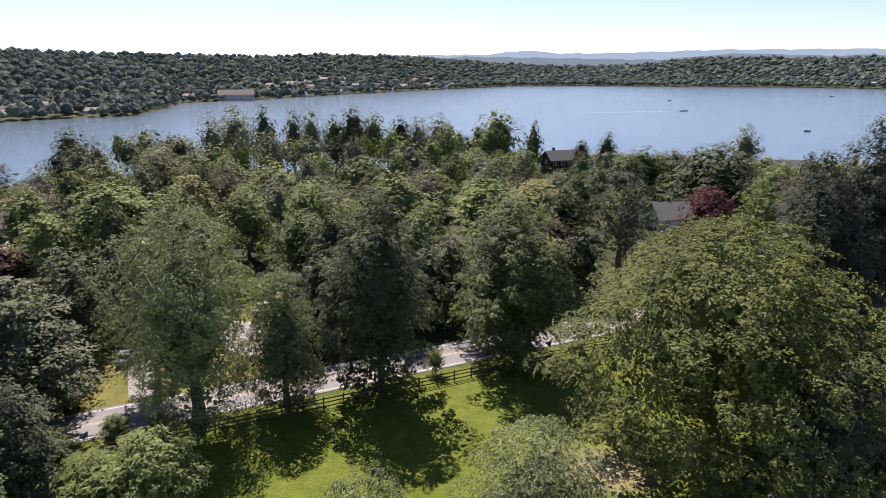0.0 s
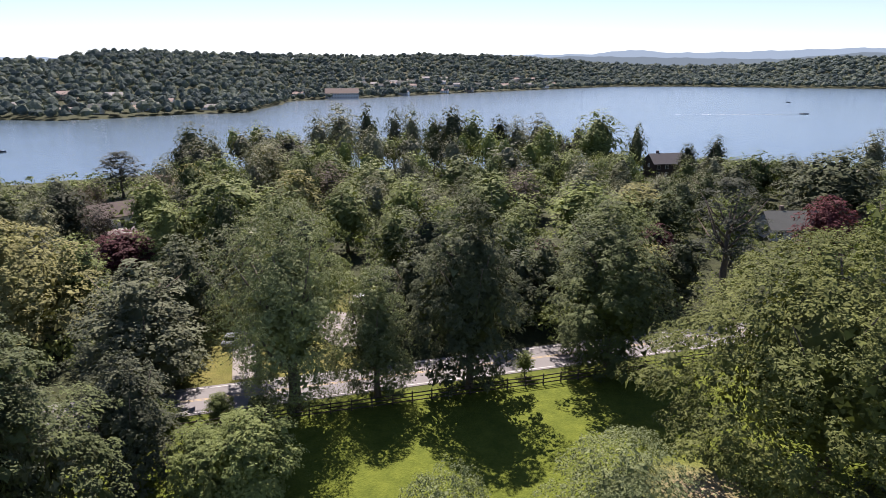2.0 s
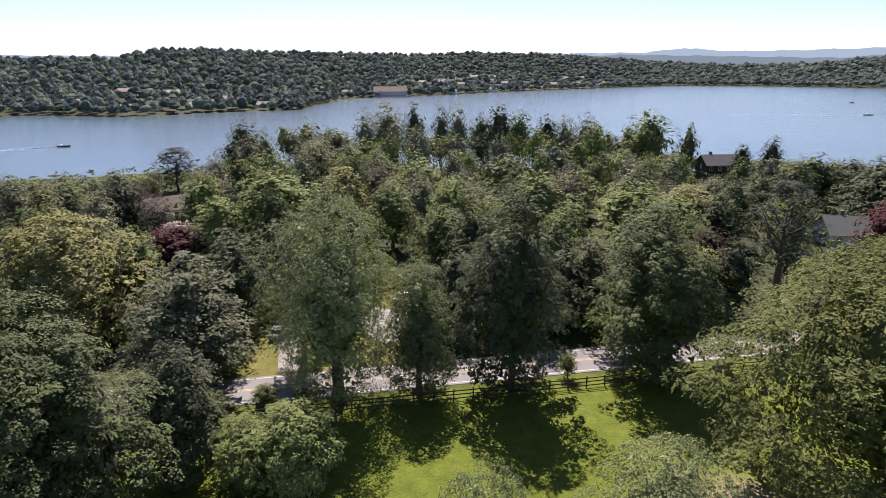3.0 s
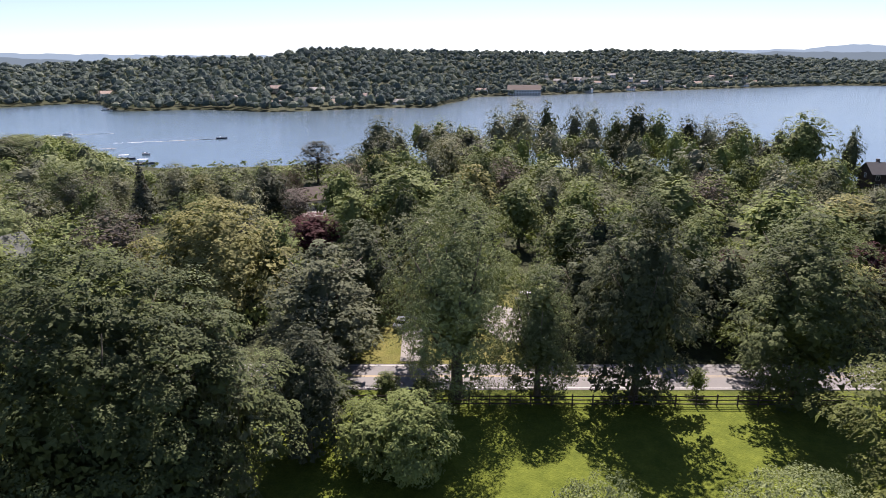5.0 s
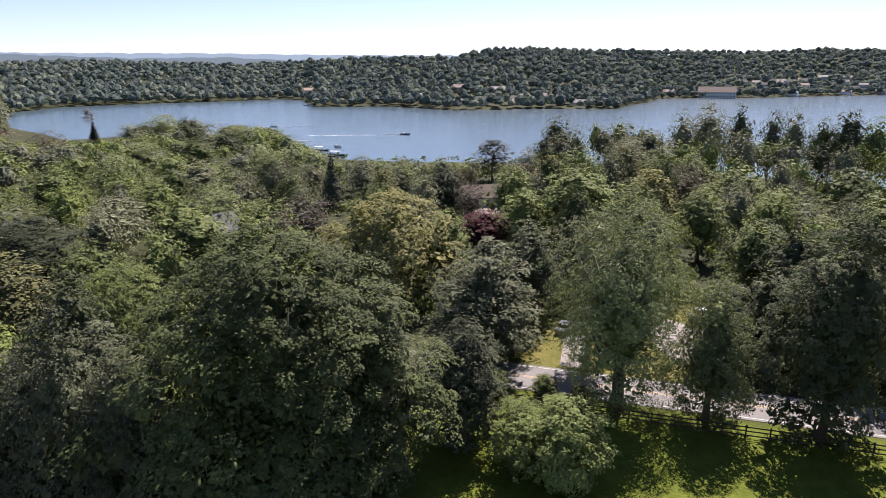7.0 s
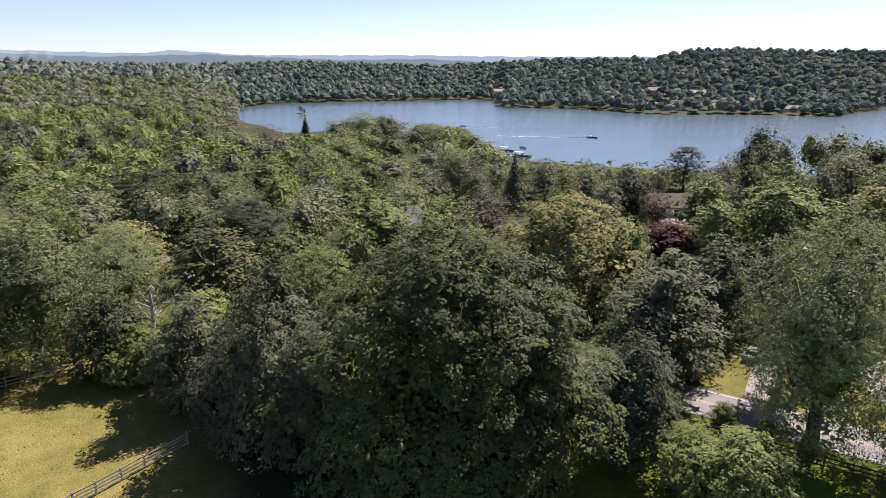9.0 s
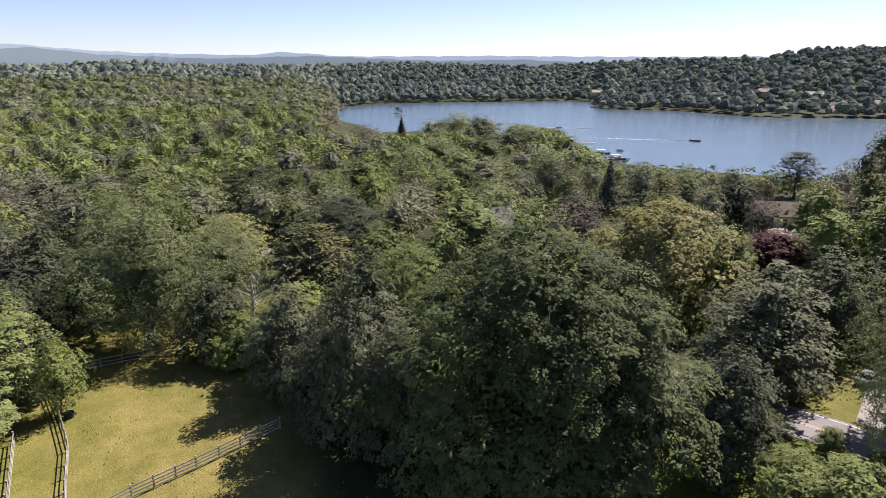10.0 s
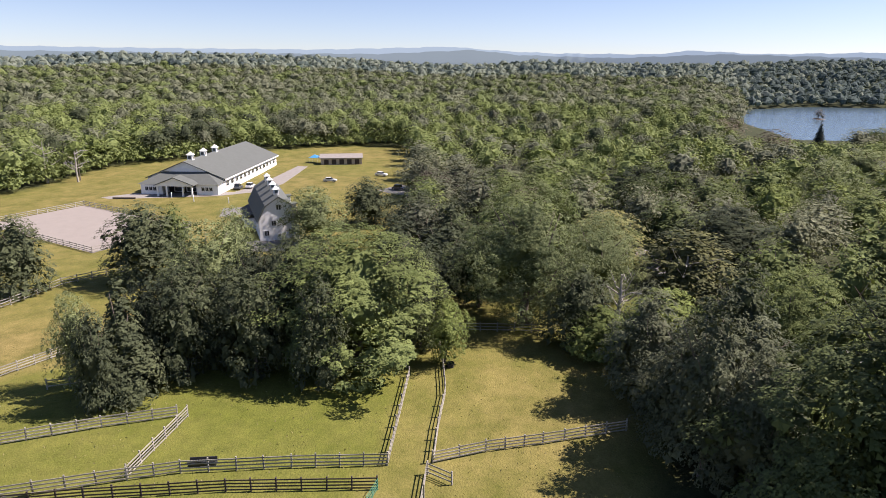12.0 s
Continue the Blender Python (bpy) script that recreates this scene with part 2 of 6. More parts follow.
# Direction (degrees to the left of +y) against distance of the lake's near and far shores.
NEAR_SHORE = np.array([(-60, 360), (-35, 320), (-15, 290), (10, 285), (30, 300), (42, 300), (48, 310), (53, 345), (56, 440), (62, 480), (67, 470), (70, 455), (73, 560), (75, 800), (80, 800)])
FAR_SHORE = np.array([(-60, 1700), (-34, 1790), (-28, 1950), (-20, 2030), (-12, 2250), (-6, 2240), (-1, 1880), (4, 1630), (11.7, 1330), (16, 1215), (21.8, 1120), (23, 960), (25.4, 790), (30, 780), (36, 740), (39, 732), (45, 815), (50.8, 810), (51.6, 1000), (53.5, 1060), (57, 1005), (64.5, 945), (70, 900), (72, 840), (74, 790), (80, 780)])
# Direction against the skyline's height in degrees over the level, woods included.
SKYLINE = np.array([(-60, 1.0), (-34, 1.0), (-29.5, 0.9), (-25, 1.1), (-21.6, 1.15), (-16, 0.6), (-10.5, 0.6), (-5.7, 0.8), (-1, 1.25), (4, 1.6), (10.7, 1.8), (14.2, 1.65), (23, 1.85), (29, 2.0), (33, 2.15), (36.5, 2.0), (39, 1.35), (44, 1.4), (50.3, 1.15), (56.5, 0.65), (64.5, 0.9), (70, 0.9), (77.6, 0.65), (84.8, 0.65), (90.5, 0.85), (94.3, 0.55), (97.7, 0.5), (102.5, 0.7), (109, 1.1), (116.5, 1.2), (125.5, 1.1), (132, 0.7), (145, 0.9)])


# Direction against distance of the tree line behind the riding hall.
FIELD_EDGE = np.array([(99, 300), (105.6, 314), (111.5, 304), (116, 300), (120, 282), (123.7, 276), (126, 269), (128.6, 253), (131, 236), (133.5, 229), (145, 220)])


def far_top(az):
    """Distance of the ridge that makes the skyline."""
    shore = np.interp(az, FAR_SHORE[:, 0], FAR_SHORE[:, 1])
    lake = shore * 1.12 + 420
    return np.where(az > 74, np.interp(az, [74, 84, 145], [1300, 1250, 1000]), lake)


def land(x, y):
    """Height of the ground."""
    x, y = np.asarray(x, float), np.asarray(y, float)
    r, az = np.hypot(x, y), np.degrees(np.arctan2(-x, y))
    near = np.interp(az, NEAR_SHORE[:, 0], NEAR_SHORE[:, 1])
    far = np.interp(az, FAR_SHORE[:, 0], FAR_SHORE[:, 1])
    top = far_top(az)
    ridge = EYE_Z + np.tan(np.radians(np.interp(az, SKYLINE[:, 0], SKYLINE[:, 1]))) * top - 13
    lake = (az > -75) & (az < 75.5)
    # the near bank falls to the water, the lake bed lies below it, the far bank rises to the ridge
    bank = np.interp(r / near, [0.0, 0.45, 0.97, 1.0, 1.03], [0, 0, -2.6, -3.5, -6])
    u = np.clip((r - far) / (top - far), 0, 1)
    rise = -3.2 + (ridge + 3.2) * (u * 0.55 + 0.45 * u * u * (3 - 2 * u))
    over = np.clip((r - top) / 900, 0, 1)
    rise = rise - over * (ridge + 20)
    over_lake = np.where(r < (near + far) / 2, bank, np.where(r < far, -6 + 2.6 * np.clip((r - far) / 25 + 1, 0, 1), rise))
    v = np.clip((r - 240) / (top - 240), 0, 1)
    inland = ridge * (0.35 * v + 0.65 * v * v) - over * (ridge + 20)
    side = np.clip((az - 74.0) / 3.0, 0, 1)
    z = np.where(lake, over_lake, inland)
    z = np.where((az > 74) & (az < 77), over_lake * (1 - side) + inland * side, z)
    back = (az < -75) | (az > 150)
    z = np.where(back, 0.0, z)
    return z


def ground_z(x, y):
    return float(land(x, y))


# Ground cover: stretches of plan in road axes and in polar terms.
ROAD_DIR = (0.915, 0.403)


def along(x, y):
    """Distances along the road and away across it from the camera's foot."""
    return x * ROAD_DIR[0] + y * ROAD_DIR[1], -x * ROAD_DIR[1] + y * ROAD_DIR[0]


def smooth_step(a, b, v):
    t = np.clip((v - a) / (b - a), 0, 1)
    return t * t * (3 - 2 * t)


def make_ground():
    az = np.radians(np.concatenate([np.arange(-70, 145, 1.0), np.arange(145, 290, 5)]))
    r = np.concatenate([np.arange(0, 30, 3), np.arange(30, 130, 2.0), np.geomspace(130, 420, 45), np.geomspace(425, 4950, 70)])
    r[0] = 0.5
    gr, ga = np.meshgrid(r, az, indexing="ij")
    x, y = -np.sin(ga) * gr, np.cos(ga) * gr
    z = land(x, y)
    n = len(az)
    idx = np.arange(gr.size).reshape(gr.shape)
    a, b = idx[:-1], idx[1:]
    faces = np.stack([a, np.roll(a, -1, 1), np.roll(b, -1, 1), b], -1).reshape(-1, 4)
    verts = np.stack([x, y, z], -1).reshape(-1, 3)
    me = mesh_from("ground", verts, [tuple(f) for f in faces.tolist()] + [tuple(range(n))[::-1]], GROUND, True)
    s, q = along(x, y)
    deg = np.degrees(ga)
    deg = np.where(deg > 180, deg - 360, deg)
    # mown paddock before the road, dry pasture round the lane, fields round the riding hall, woodland elsewhere
    wood = smooth_step(40, 50, deg) * smooth_step(82, 74, deg) * smooth_step(30, 40, gr)
    lawn = smooth_step(1, -1, q - 70) * smooth_step(62, 50, deg) * (1 - wood)
    dry = smooth_step(62, 72, deg) * smooth_step(112, 96, gr) * (1 - wood)
    pasture = smooth_step(-13, -16, y) * smooth_step(-40, -44, x) * (gr < 90)
    field = smooth_step(99, 102, deg) * smooth_step(4, -4, gr - np.interp(deg, FIELD_EDGE[:, 0], FIELD_EDGE[:, 1])) * smooth_step(92, 110, gr)
    verge = smooth_step(76, 78, q) * smooth_step(112, 106, q) * smooth_step(36, 34, deg) * smooth_step(13, 10, s)
    glade = smooth_step(58.5, 59.2, deg) * smooth_step(61.9, 61.2, deg) * smooth_step(212, 220, gr) * smooth_step(296, 286, gr)
    greener = 0.5 + 0.5 * np.sin(x * 0.09 + 1.0) * np.sin(y * 0.07 + 0.5)
    bare = np.exp(-((x - 15.5) ** 2 / 18 + (y - 54) ** 2 / 8)) * 1.0
    cover = np.zeros((gr.size, 4), np.float32)
    cover[:, 0] = np.clip(lawn + 0.9 * field + 0.7 * verge + dry + glade, 0, 1).ravel()
    cover[:, 1] = np.clip(dry * (0.4 + 0.35 * greener) * (1 - 0.45 * pasture) + field * (0.45 + 0.3 * greener) + 0.4 * verge, 0, 1).ravel()
    cover[:, 2] = np.clip(bare, 0, 1).ravel()
    cover[:, 3] = 1
    layer = me.color_attributes.new("cover", "FLOAT_COLOR", "POINT")
    layer.data.foreach_set("color", cover.ravel())
    return tagged(new("ground", me), "grass and woodland ground falling gently to the lake", "ground", kind="structure")


make_ground()
lake_me = mesh_from("water", [(-1700, -200, WATER_Z), (2600, -200, WATER_Z), (2600, 2700, WATER_Z), (-1700, 2700, WATER_Z)], [(0, 1, 2, 3)], WATER)
tagged(new("water", lake_me), "blue lake with small ripples under a bright sky", "lake", kind="structure")


def hazy_glow_hills():
    """Far blue ridges behind everything: strips whose glow stands in for haze."""
    az = np.arange(-60, 146, 0.5)
    for dist, table in ((4700, ((-60, 1.5), (-34, 1.5), (-23, 1.7), (-15, 1.6), (-10.5, 1.6), (-7, 1.9), (-4, 1.6), (4, 1.6), (20, 1.4), (50, 1.4), (60, 1.45), (73, 1.3), (78, 1.6), (81, 1.3), (89, 1.35), (93, 1.5), (98, 1.85), (109, 1.5), (125, 1.4), (145, 1.3))),
                        (4300, ((-60, 1.2), (-30, 1.1), (-24, 1.4), (-18, 1.0), (-8, 1.3), (-2, 1.45), (3, 1.2), (30, 1.2), (52, 0.9), (58, 1.15), (65, 1.0), (76, 1.3), (84, 1.0), (92, 1.2), (96, 1.6), (104, 1.2), (120, 1.1), (145, 1.0)))):
        table = np.array(table)
        el = np.interp(az, table[:, 0], table[:, 1]) + 0.03 * np.sin(az * 2.1) + 0.02 * np.sin(az * 5.3)
        a = np.radians(az)
        x, y = -np.sin(a) * dist, np.cos(a) * dist
        n = len(az)
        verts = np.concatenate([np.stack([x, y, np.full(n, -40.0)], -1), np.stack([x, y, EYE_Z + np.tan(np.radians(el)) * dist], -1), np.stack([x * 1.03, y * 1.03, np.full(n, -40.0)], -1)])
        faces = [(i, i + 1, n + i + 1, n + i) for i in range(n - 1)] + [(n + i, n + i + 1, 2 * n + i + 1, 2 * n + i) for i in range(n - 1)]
        tagged(new("backdrop", mesh_from("backdrop", verts, faces, FAR_HAZE_GLOW if dist > 4500 else NEAR_HAZE_GLOW, True)), "wooded hills on the horizon, their blue haze made by glow", "hills", kind="structure")


hazy_glow_hills()


# ---- trees ----
def cards(rng, centres, normals, size, aspect=0.6, jitter=0.3, droop=0.0):
    """Leaf sprays: bent three-cornered leaves about the given places, facing roughly along the normals."""
    n = len(centres)
    nrm = normals / (np.linalg.norm(normals, axis=1, keepdims=True) + 1e-9) + rng.normal(0, jitter, (n, 3))
    nrm /= np.linalg.norm(nrm, axis=1, keepdims=True) + 1e-9
    side = np.cross(nrm, rng.normal(0, 1, (n, 3)))
    side[:, 2] -= droop
    side -= (side * nrm).sum(1, keepdims=True) * nrm
    side /= np.linalg.norm(side, axis=1, keepdims=True) + 1e-9
    other = np.cross(nrm, side)
    s = size * rng.uniform(0.55, 1.45, (n, 1))
    bend = nrm * s * rng.uniform(-0.3, 0.1, (n, 1))
    wide = other * s * aspect
    return np.stack([centres - side * s + bend, centres + side * s * 0.6 - wide, centres + side * s * 0.6 * rng.uniform(0.5, 1.4, (n, 1)) + wide], 1)


def ball(rng, n):
    v = rng.normal(0, 1, (n, 3))
    return v / np.linalg.norm(v, axis=1, keepdims=True)


PROFILES = {
    # crown height from its foot to its top against the share of the full radius
    "dome": ((0, 0.5), (0.06, 0.78), (0.2, 0.97), (0.35, 1.0), (0.55, 0.93), (0.72, 0.77), (0.86, 0.54), (0.95, 0.3), (1, 0.08)),
    "egg": ((0, 0.42), (0.1, 0.75), (0.28, 1.0), (0.5, 0.9), (0.72, 0.64), (0.88, 0.36), (1, 0.07)),
    "tall": ((0, 0.22), (0.12, 0.5), (0.3, 0.76), (0.5, 0.95), (0.66, 1.0), (0.82, 0.8), (0.93, 0.48), (1, 0.1)),
    "round": ((0, 0.4), (0.1, 0.72), (0.3, 0.97), (0.5, 1.0), (0.7, 0.87), (0.86, 0.6), (0.95, 0.35), (1, 0.1)),
    "cone": ((0, 0.8), (0.06, 1.0), (0.5, 0.55), (0.85, 0.17), (1, 0.02)),
}


def crown_leaves(seed, height, radius, foot=0.1, boughs=60, pad=1.6, tufts=6, leaves=30, size=0.15, shape="round", flat=0.45, lift=1.5, droop=0.0, uneven=0.14, inner=0.12, heart=6, core=0.7, slim=0.62, jitter=0.15, hull=0.45, mesh=(7, 10), rough=0.09, spread=0.3, low=0.0):
    """Leaves of a crown as free triangles: boughs spread over the crown's outline, each a pad of tufts, each tuft a
    head of leaves;
    wider cards under each pad and in the heart of the crown, added to stop light passing through."""
    rng = np.random.default_rng(seed)
    z0 = height * foot
    span = height - z0
    i = np.arange(boughs)
    if shape == "layers":
        # a few tiers of level boughs
        tiers = 7
        level = i % tiers
        u = (level + 0.6) / tiers + rng.normal(0, 0.018, boughs)
        ang = np.floor(rng.random(boughs) * 5) * 1.257 + level * 0.7 + rng.normal(0, 0.3, boughs)
        rad = radius * np.interp(u, [0, 0.35, 0.8, 1], [0.7, 1.0, 0.65, 0.2]) * rng.uniform(0.2, 1, boughs) ** 0.7
        nrm = np.tile([0.0, 0, 1], (boughs, 1))
        c = np.stack([np.cos(ang) * rad, np.sin(ang) * rad, z0 + u * span * 0.97 + 0.06 * rad], -1)
    else:
        prof = np.array(PROFILES[shape])
        us = np.linspace(0, 1, 200)
        rs = np.interp(us, prof[:, 0], prof[:, 1]) * radius
        area = np.cumsum(rs * np.hypot(np.gradient(rs), span / 199) + 1e-6)
        u = np.interp((i + rng.uniform(0.1, 0.9, boughs)) / boughs * area[-1], area, us)
        ang = i * 2.39996 + rng.normal(0, 0.22, boughs)
        f1, f2, f3 = rng.uniform(0, 6.28, 3)
        lobe = 1 + uneven * (0.5 * np.sin(2 * ang + f1 + 3 * u) + 0.45 * np.sin(3 * ang + f2 - 5 * u) + 0.4 * np.sin(5 * ang + f3 + 9 * u)) + rng.normal(0, rough, boughs)
        rad = np.interp(u, us, rs) * lobe
        deep = rng.random(boughs) < inner
        rad = np.where(deep, rad * rng.uniform(0.6, 0.88, boughs), rad)
        slope = np.interp(u, us, np.gradient(rs, us)) / span
        nrm = np.stack([np.cos(ang), np.sin(ang), -slope], -1)
        nrm /= np.linalg.norm(nrm, axis=1, keepdims=True)
        c = np.stack([np.cos(ang) * rad, np.sin(ang) * rad, z0 + u * span * (1 + 0.06 * (lobe - 1))], -1)
    pr = pad * rng.uniform(0.65, 1.4, boughs)
    if shape == "cone":
        pr *= 1.25 - 0.85 * u
    c = c - nrm * (pr * np.array([0.75]))[:, None]
    axis = nrm + [0, 0, lift]
    axis /= np.linalg.norm(axis, axis=1, keepdims=True)
    e1 = np.cross(axis, rng.normal(0, 1, (boughs, 3)))
    e1 /= np.linalg.norm(e1, axis=1, keepdims=True)
    e2 = np.cross(axis, e1)
    # tufts over the upper side of each pad
    k = np.arange(tufts)
    polar = np.arccos(1 - 0.82 * (k + rng.random((boughs, tufts))) / tufts)
    phi = k * 2.39996 + rng.uniform(0, 6.28, (boughs, 1)) + rng.normal(0, 0.3, (boughs, tufts))
    reach = pr[:, None] * rng.uniform(0.8, 1.15, (boughs, tufts))
    if tufts == 1:
        reach = reach * 0.2
    t = c[:, None] + (np.sin(polar) * np.cos(phi) * reach)[..., None] * e1[:, None] + (np.sin(polar) * np.sin(phi) * reach)[..., None] * e2[:, None] + (np.cos(polar) * reach * flat)[..., None] * axis[:, None]
    tr = pr[:, None] * rng.uniform(0.75, 1.3, (boughs, tufts)) * (1.05 / tufts ** 0.5)
    # leaves over the upper side of each tuft
    o = ball(rng, boughs * tufts * leaves).reshape(boughs, tufts, leaves, 3)
    ax = axis[:, None, None]
    dot = (o * ax).sum(-1, keepdims=True)
    o = o - np.where(dot < low, 2 * dot, 0) * ax
    far = rng.uniform(0.75, 1.05, o.shape[:3])
    far = np.where(rng.random(far.shape) < 0.12, far * 1.25, far)
    p = t[:, :, None] + o * (far * tr[..., None])[..., None] * [1, 1, 0.6 + 0.4 * flat]
    way = (o * spread + 0.6 * ax + [0, 0, 0.2]).reshape(-1, 3)
    p = p.reshape(-1, 3)
    sets = [cards(rng, p, way, size, slim, jitter, droop)]
    if heart:
        h = ball(rng, boughs * heart).reshape(boughs, heart, 3)
        q = c[:, None] + (h - (h * axis[:, None]).sum(-1, keepdims=True) * axis[:, None] * 0.7) * pr[:, None, None] * 0.75 - axis[:, None] * (0.25 * pr)[:, None, None]
        sets.append(cards(rng, q.reshape(-1, 3), (0.35 * h + axis[:, None]).reshape(-1, 3), np.repeat(np.minimum(pr * 0.36, 3 * size), heart)[:, None], 0.8, 0.3))
    if core:
        # light-blocking cards added behind the boughs: core is how often they cover the crown
        big = 1.9 * size
        n = int(core * 3.5 * radius * span / big ** 2)
        w = c[rng.integers(0, boughs, n)] + rng.normal(0, 0.55, (n, 3)) * pad
        mid = np.array([0, 0, z0 + 0.5 * span])
        sets.append(cards(rng, mid + (w - mid) * rng.uniform(0.48, 0.76, (n, 1)), w - mid + [0, 0, 0.25 * radius], big, 0.85, 0.25))
    if hull and shape != "layers":
        # closed shell added inside the crown so that no light passes through
        nu, na = mesh
        gu = np.linspace(0.02, 0.95, nu)[:, None]
        ga = np.linspace(0, 2 * np.pi, na, endpoint=False)[None]
        wave = 1 + uneven * (0.5 * np.sin(2 * ga + f1 + 3 * gu) + 0.45 * np.sin(3 * ga + f2 - 5 * gu) + 0.4 * np.sin(5 * ga + f3 + 9 * gu))
        gr = np.interp(gu, us, rs) * wave * hull * rng.uniform(0.84, 1.12, (nu, na))
        gz = z0 + span * (0.5 + (gu - 0.5) * (0.3 + 0.7 * hull)) + rng.normal(0, 0.012 * span, (nu, na))
        g = np.stack([np.cos(ga) * gr, np.sin(ga) * gr, gz], -1)
        a, b = g[:-1], g[1:]
        a2, b2 = np.roll(a, -1, 1), np.roll(b, -1, 1)
        cap = np.broadcast_to(g[-1].mean(0), g[-1].shape)
        base = np.broadcast_to(g[0].mean(0), g[0].shape)
        sets += [np.stack(f, -2).reshape(-1, 3, 3) for f in ((a, a2, b2), (a, b2, b), (g[-1], np.roll(g[-1], -1, 0), cap), (np.roll(g[0], -1, 0), g[0], base))]
    tri = np.concatenate(sets)
    top = np.quantile(tri[..., 2], 0.9995)
    tri[..., 2] = z0 + (tri[..., 2] - z0) * np.where(tri[..., 2] > z0, span / (top - z0), 1.0)
    tri[..., 2] = np.maximum(tri[..., 2], 0.06 * height * rng.random(len(tri))[:, None] - 0.1)
    return tri


def crown_mesh(name, seed, mat, height, radius, **how):
    return sprays_mesh(name, crown_leaves(seed, height, radius, **how), mat)


def trunk_mesh(name, seed, mat, height, radius, fork=0.35, limbs=7, thick=None, lean=0.0, reach=0.75):
    """A tapered trunk with a flared foot, and boughs that rise from it."""
    rng = np.random.default_rng(seed)
    thick = thick or 0.022 * height
    top = height * 0.7
    path = [(lean * z * 0.1 + rng.normal(0, 0.08) * (z > 0.5), rng.normal(0, 0.08) * (z > 0.5), z) for z in np.linspace(-0.4, top, 8)]
    bm = tube(path, [thick * f for f in (1.5, 1.05, 0.9, 0.75, 0.58, 0.42, 0.28, 0.12)], 10)
    me = bpy.data.meshes.new(name)
    for i in range(limbs):
        a = i * 2.4 + rng.uniform(-0.4, 0.4)
        z = height * rng.uniform(fork, 0.68)
        out, up = radius * reach * rng.uniform(0.6, 1), (height - z) * rng.uniform(0.35, 0.75)
        start = np.array([0, 0, z])
        tip = np.array([math.cos(a) * out, math.sin(a) * out, z + up])
        mid = start * 0.45 + tip * 0.55 - np.array([0, 0, up * 0.18])
        limb = tube([start, mid, tip], [thick * 0.42, thick * 0.26, thick * 0.06], 6)
        tmp = bpy.data.meshes.new("limb")
        limb.to_mesh(tmp)
        limb.free()
        bm.from_mesh(tmp)
        bpy.data.meshes.remove(tmp)
    bm.to_mesh(me)
    bm.free()
    me.materials.append(mat)
    me.shade_smooth()
    return me


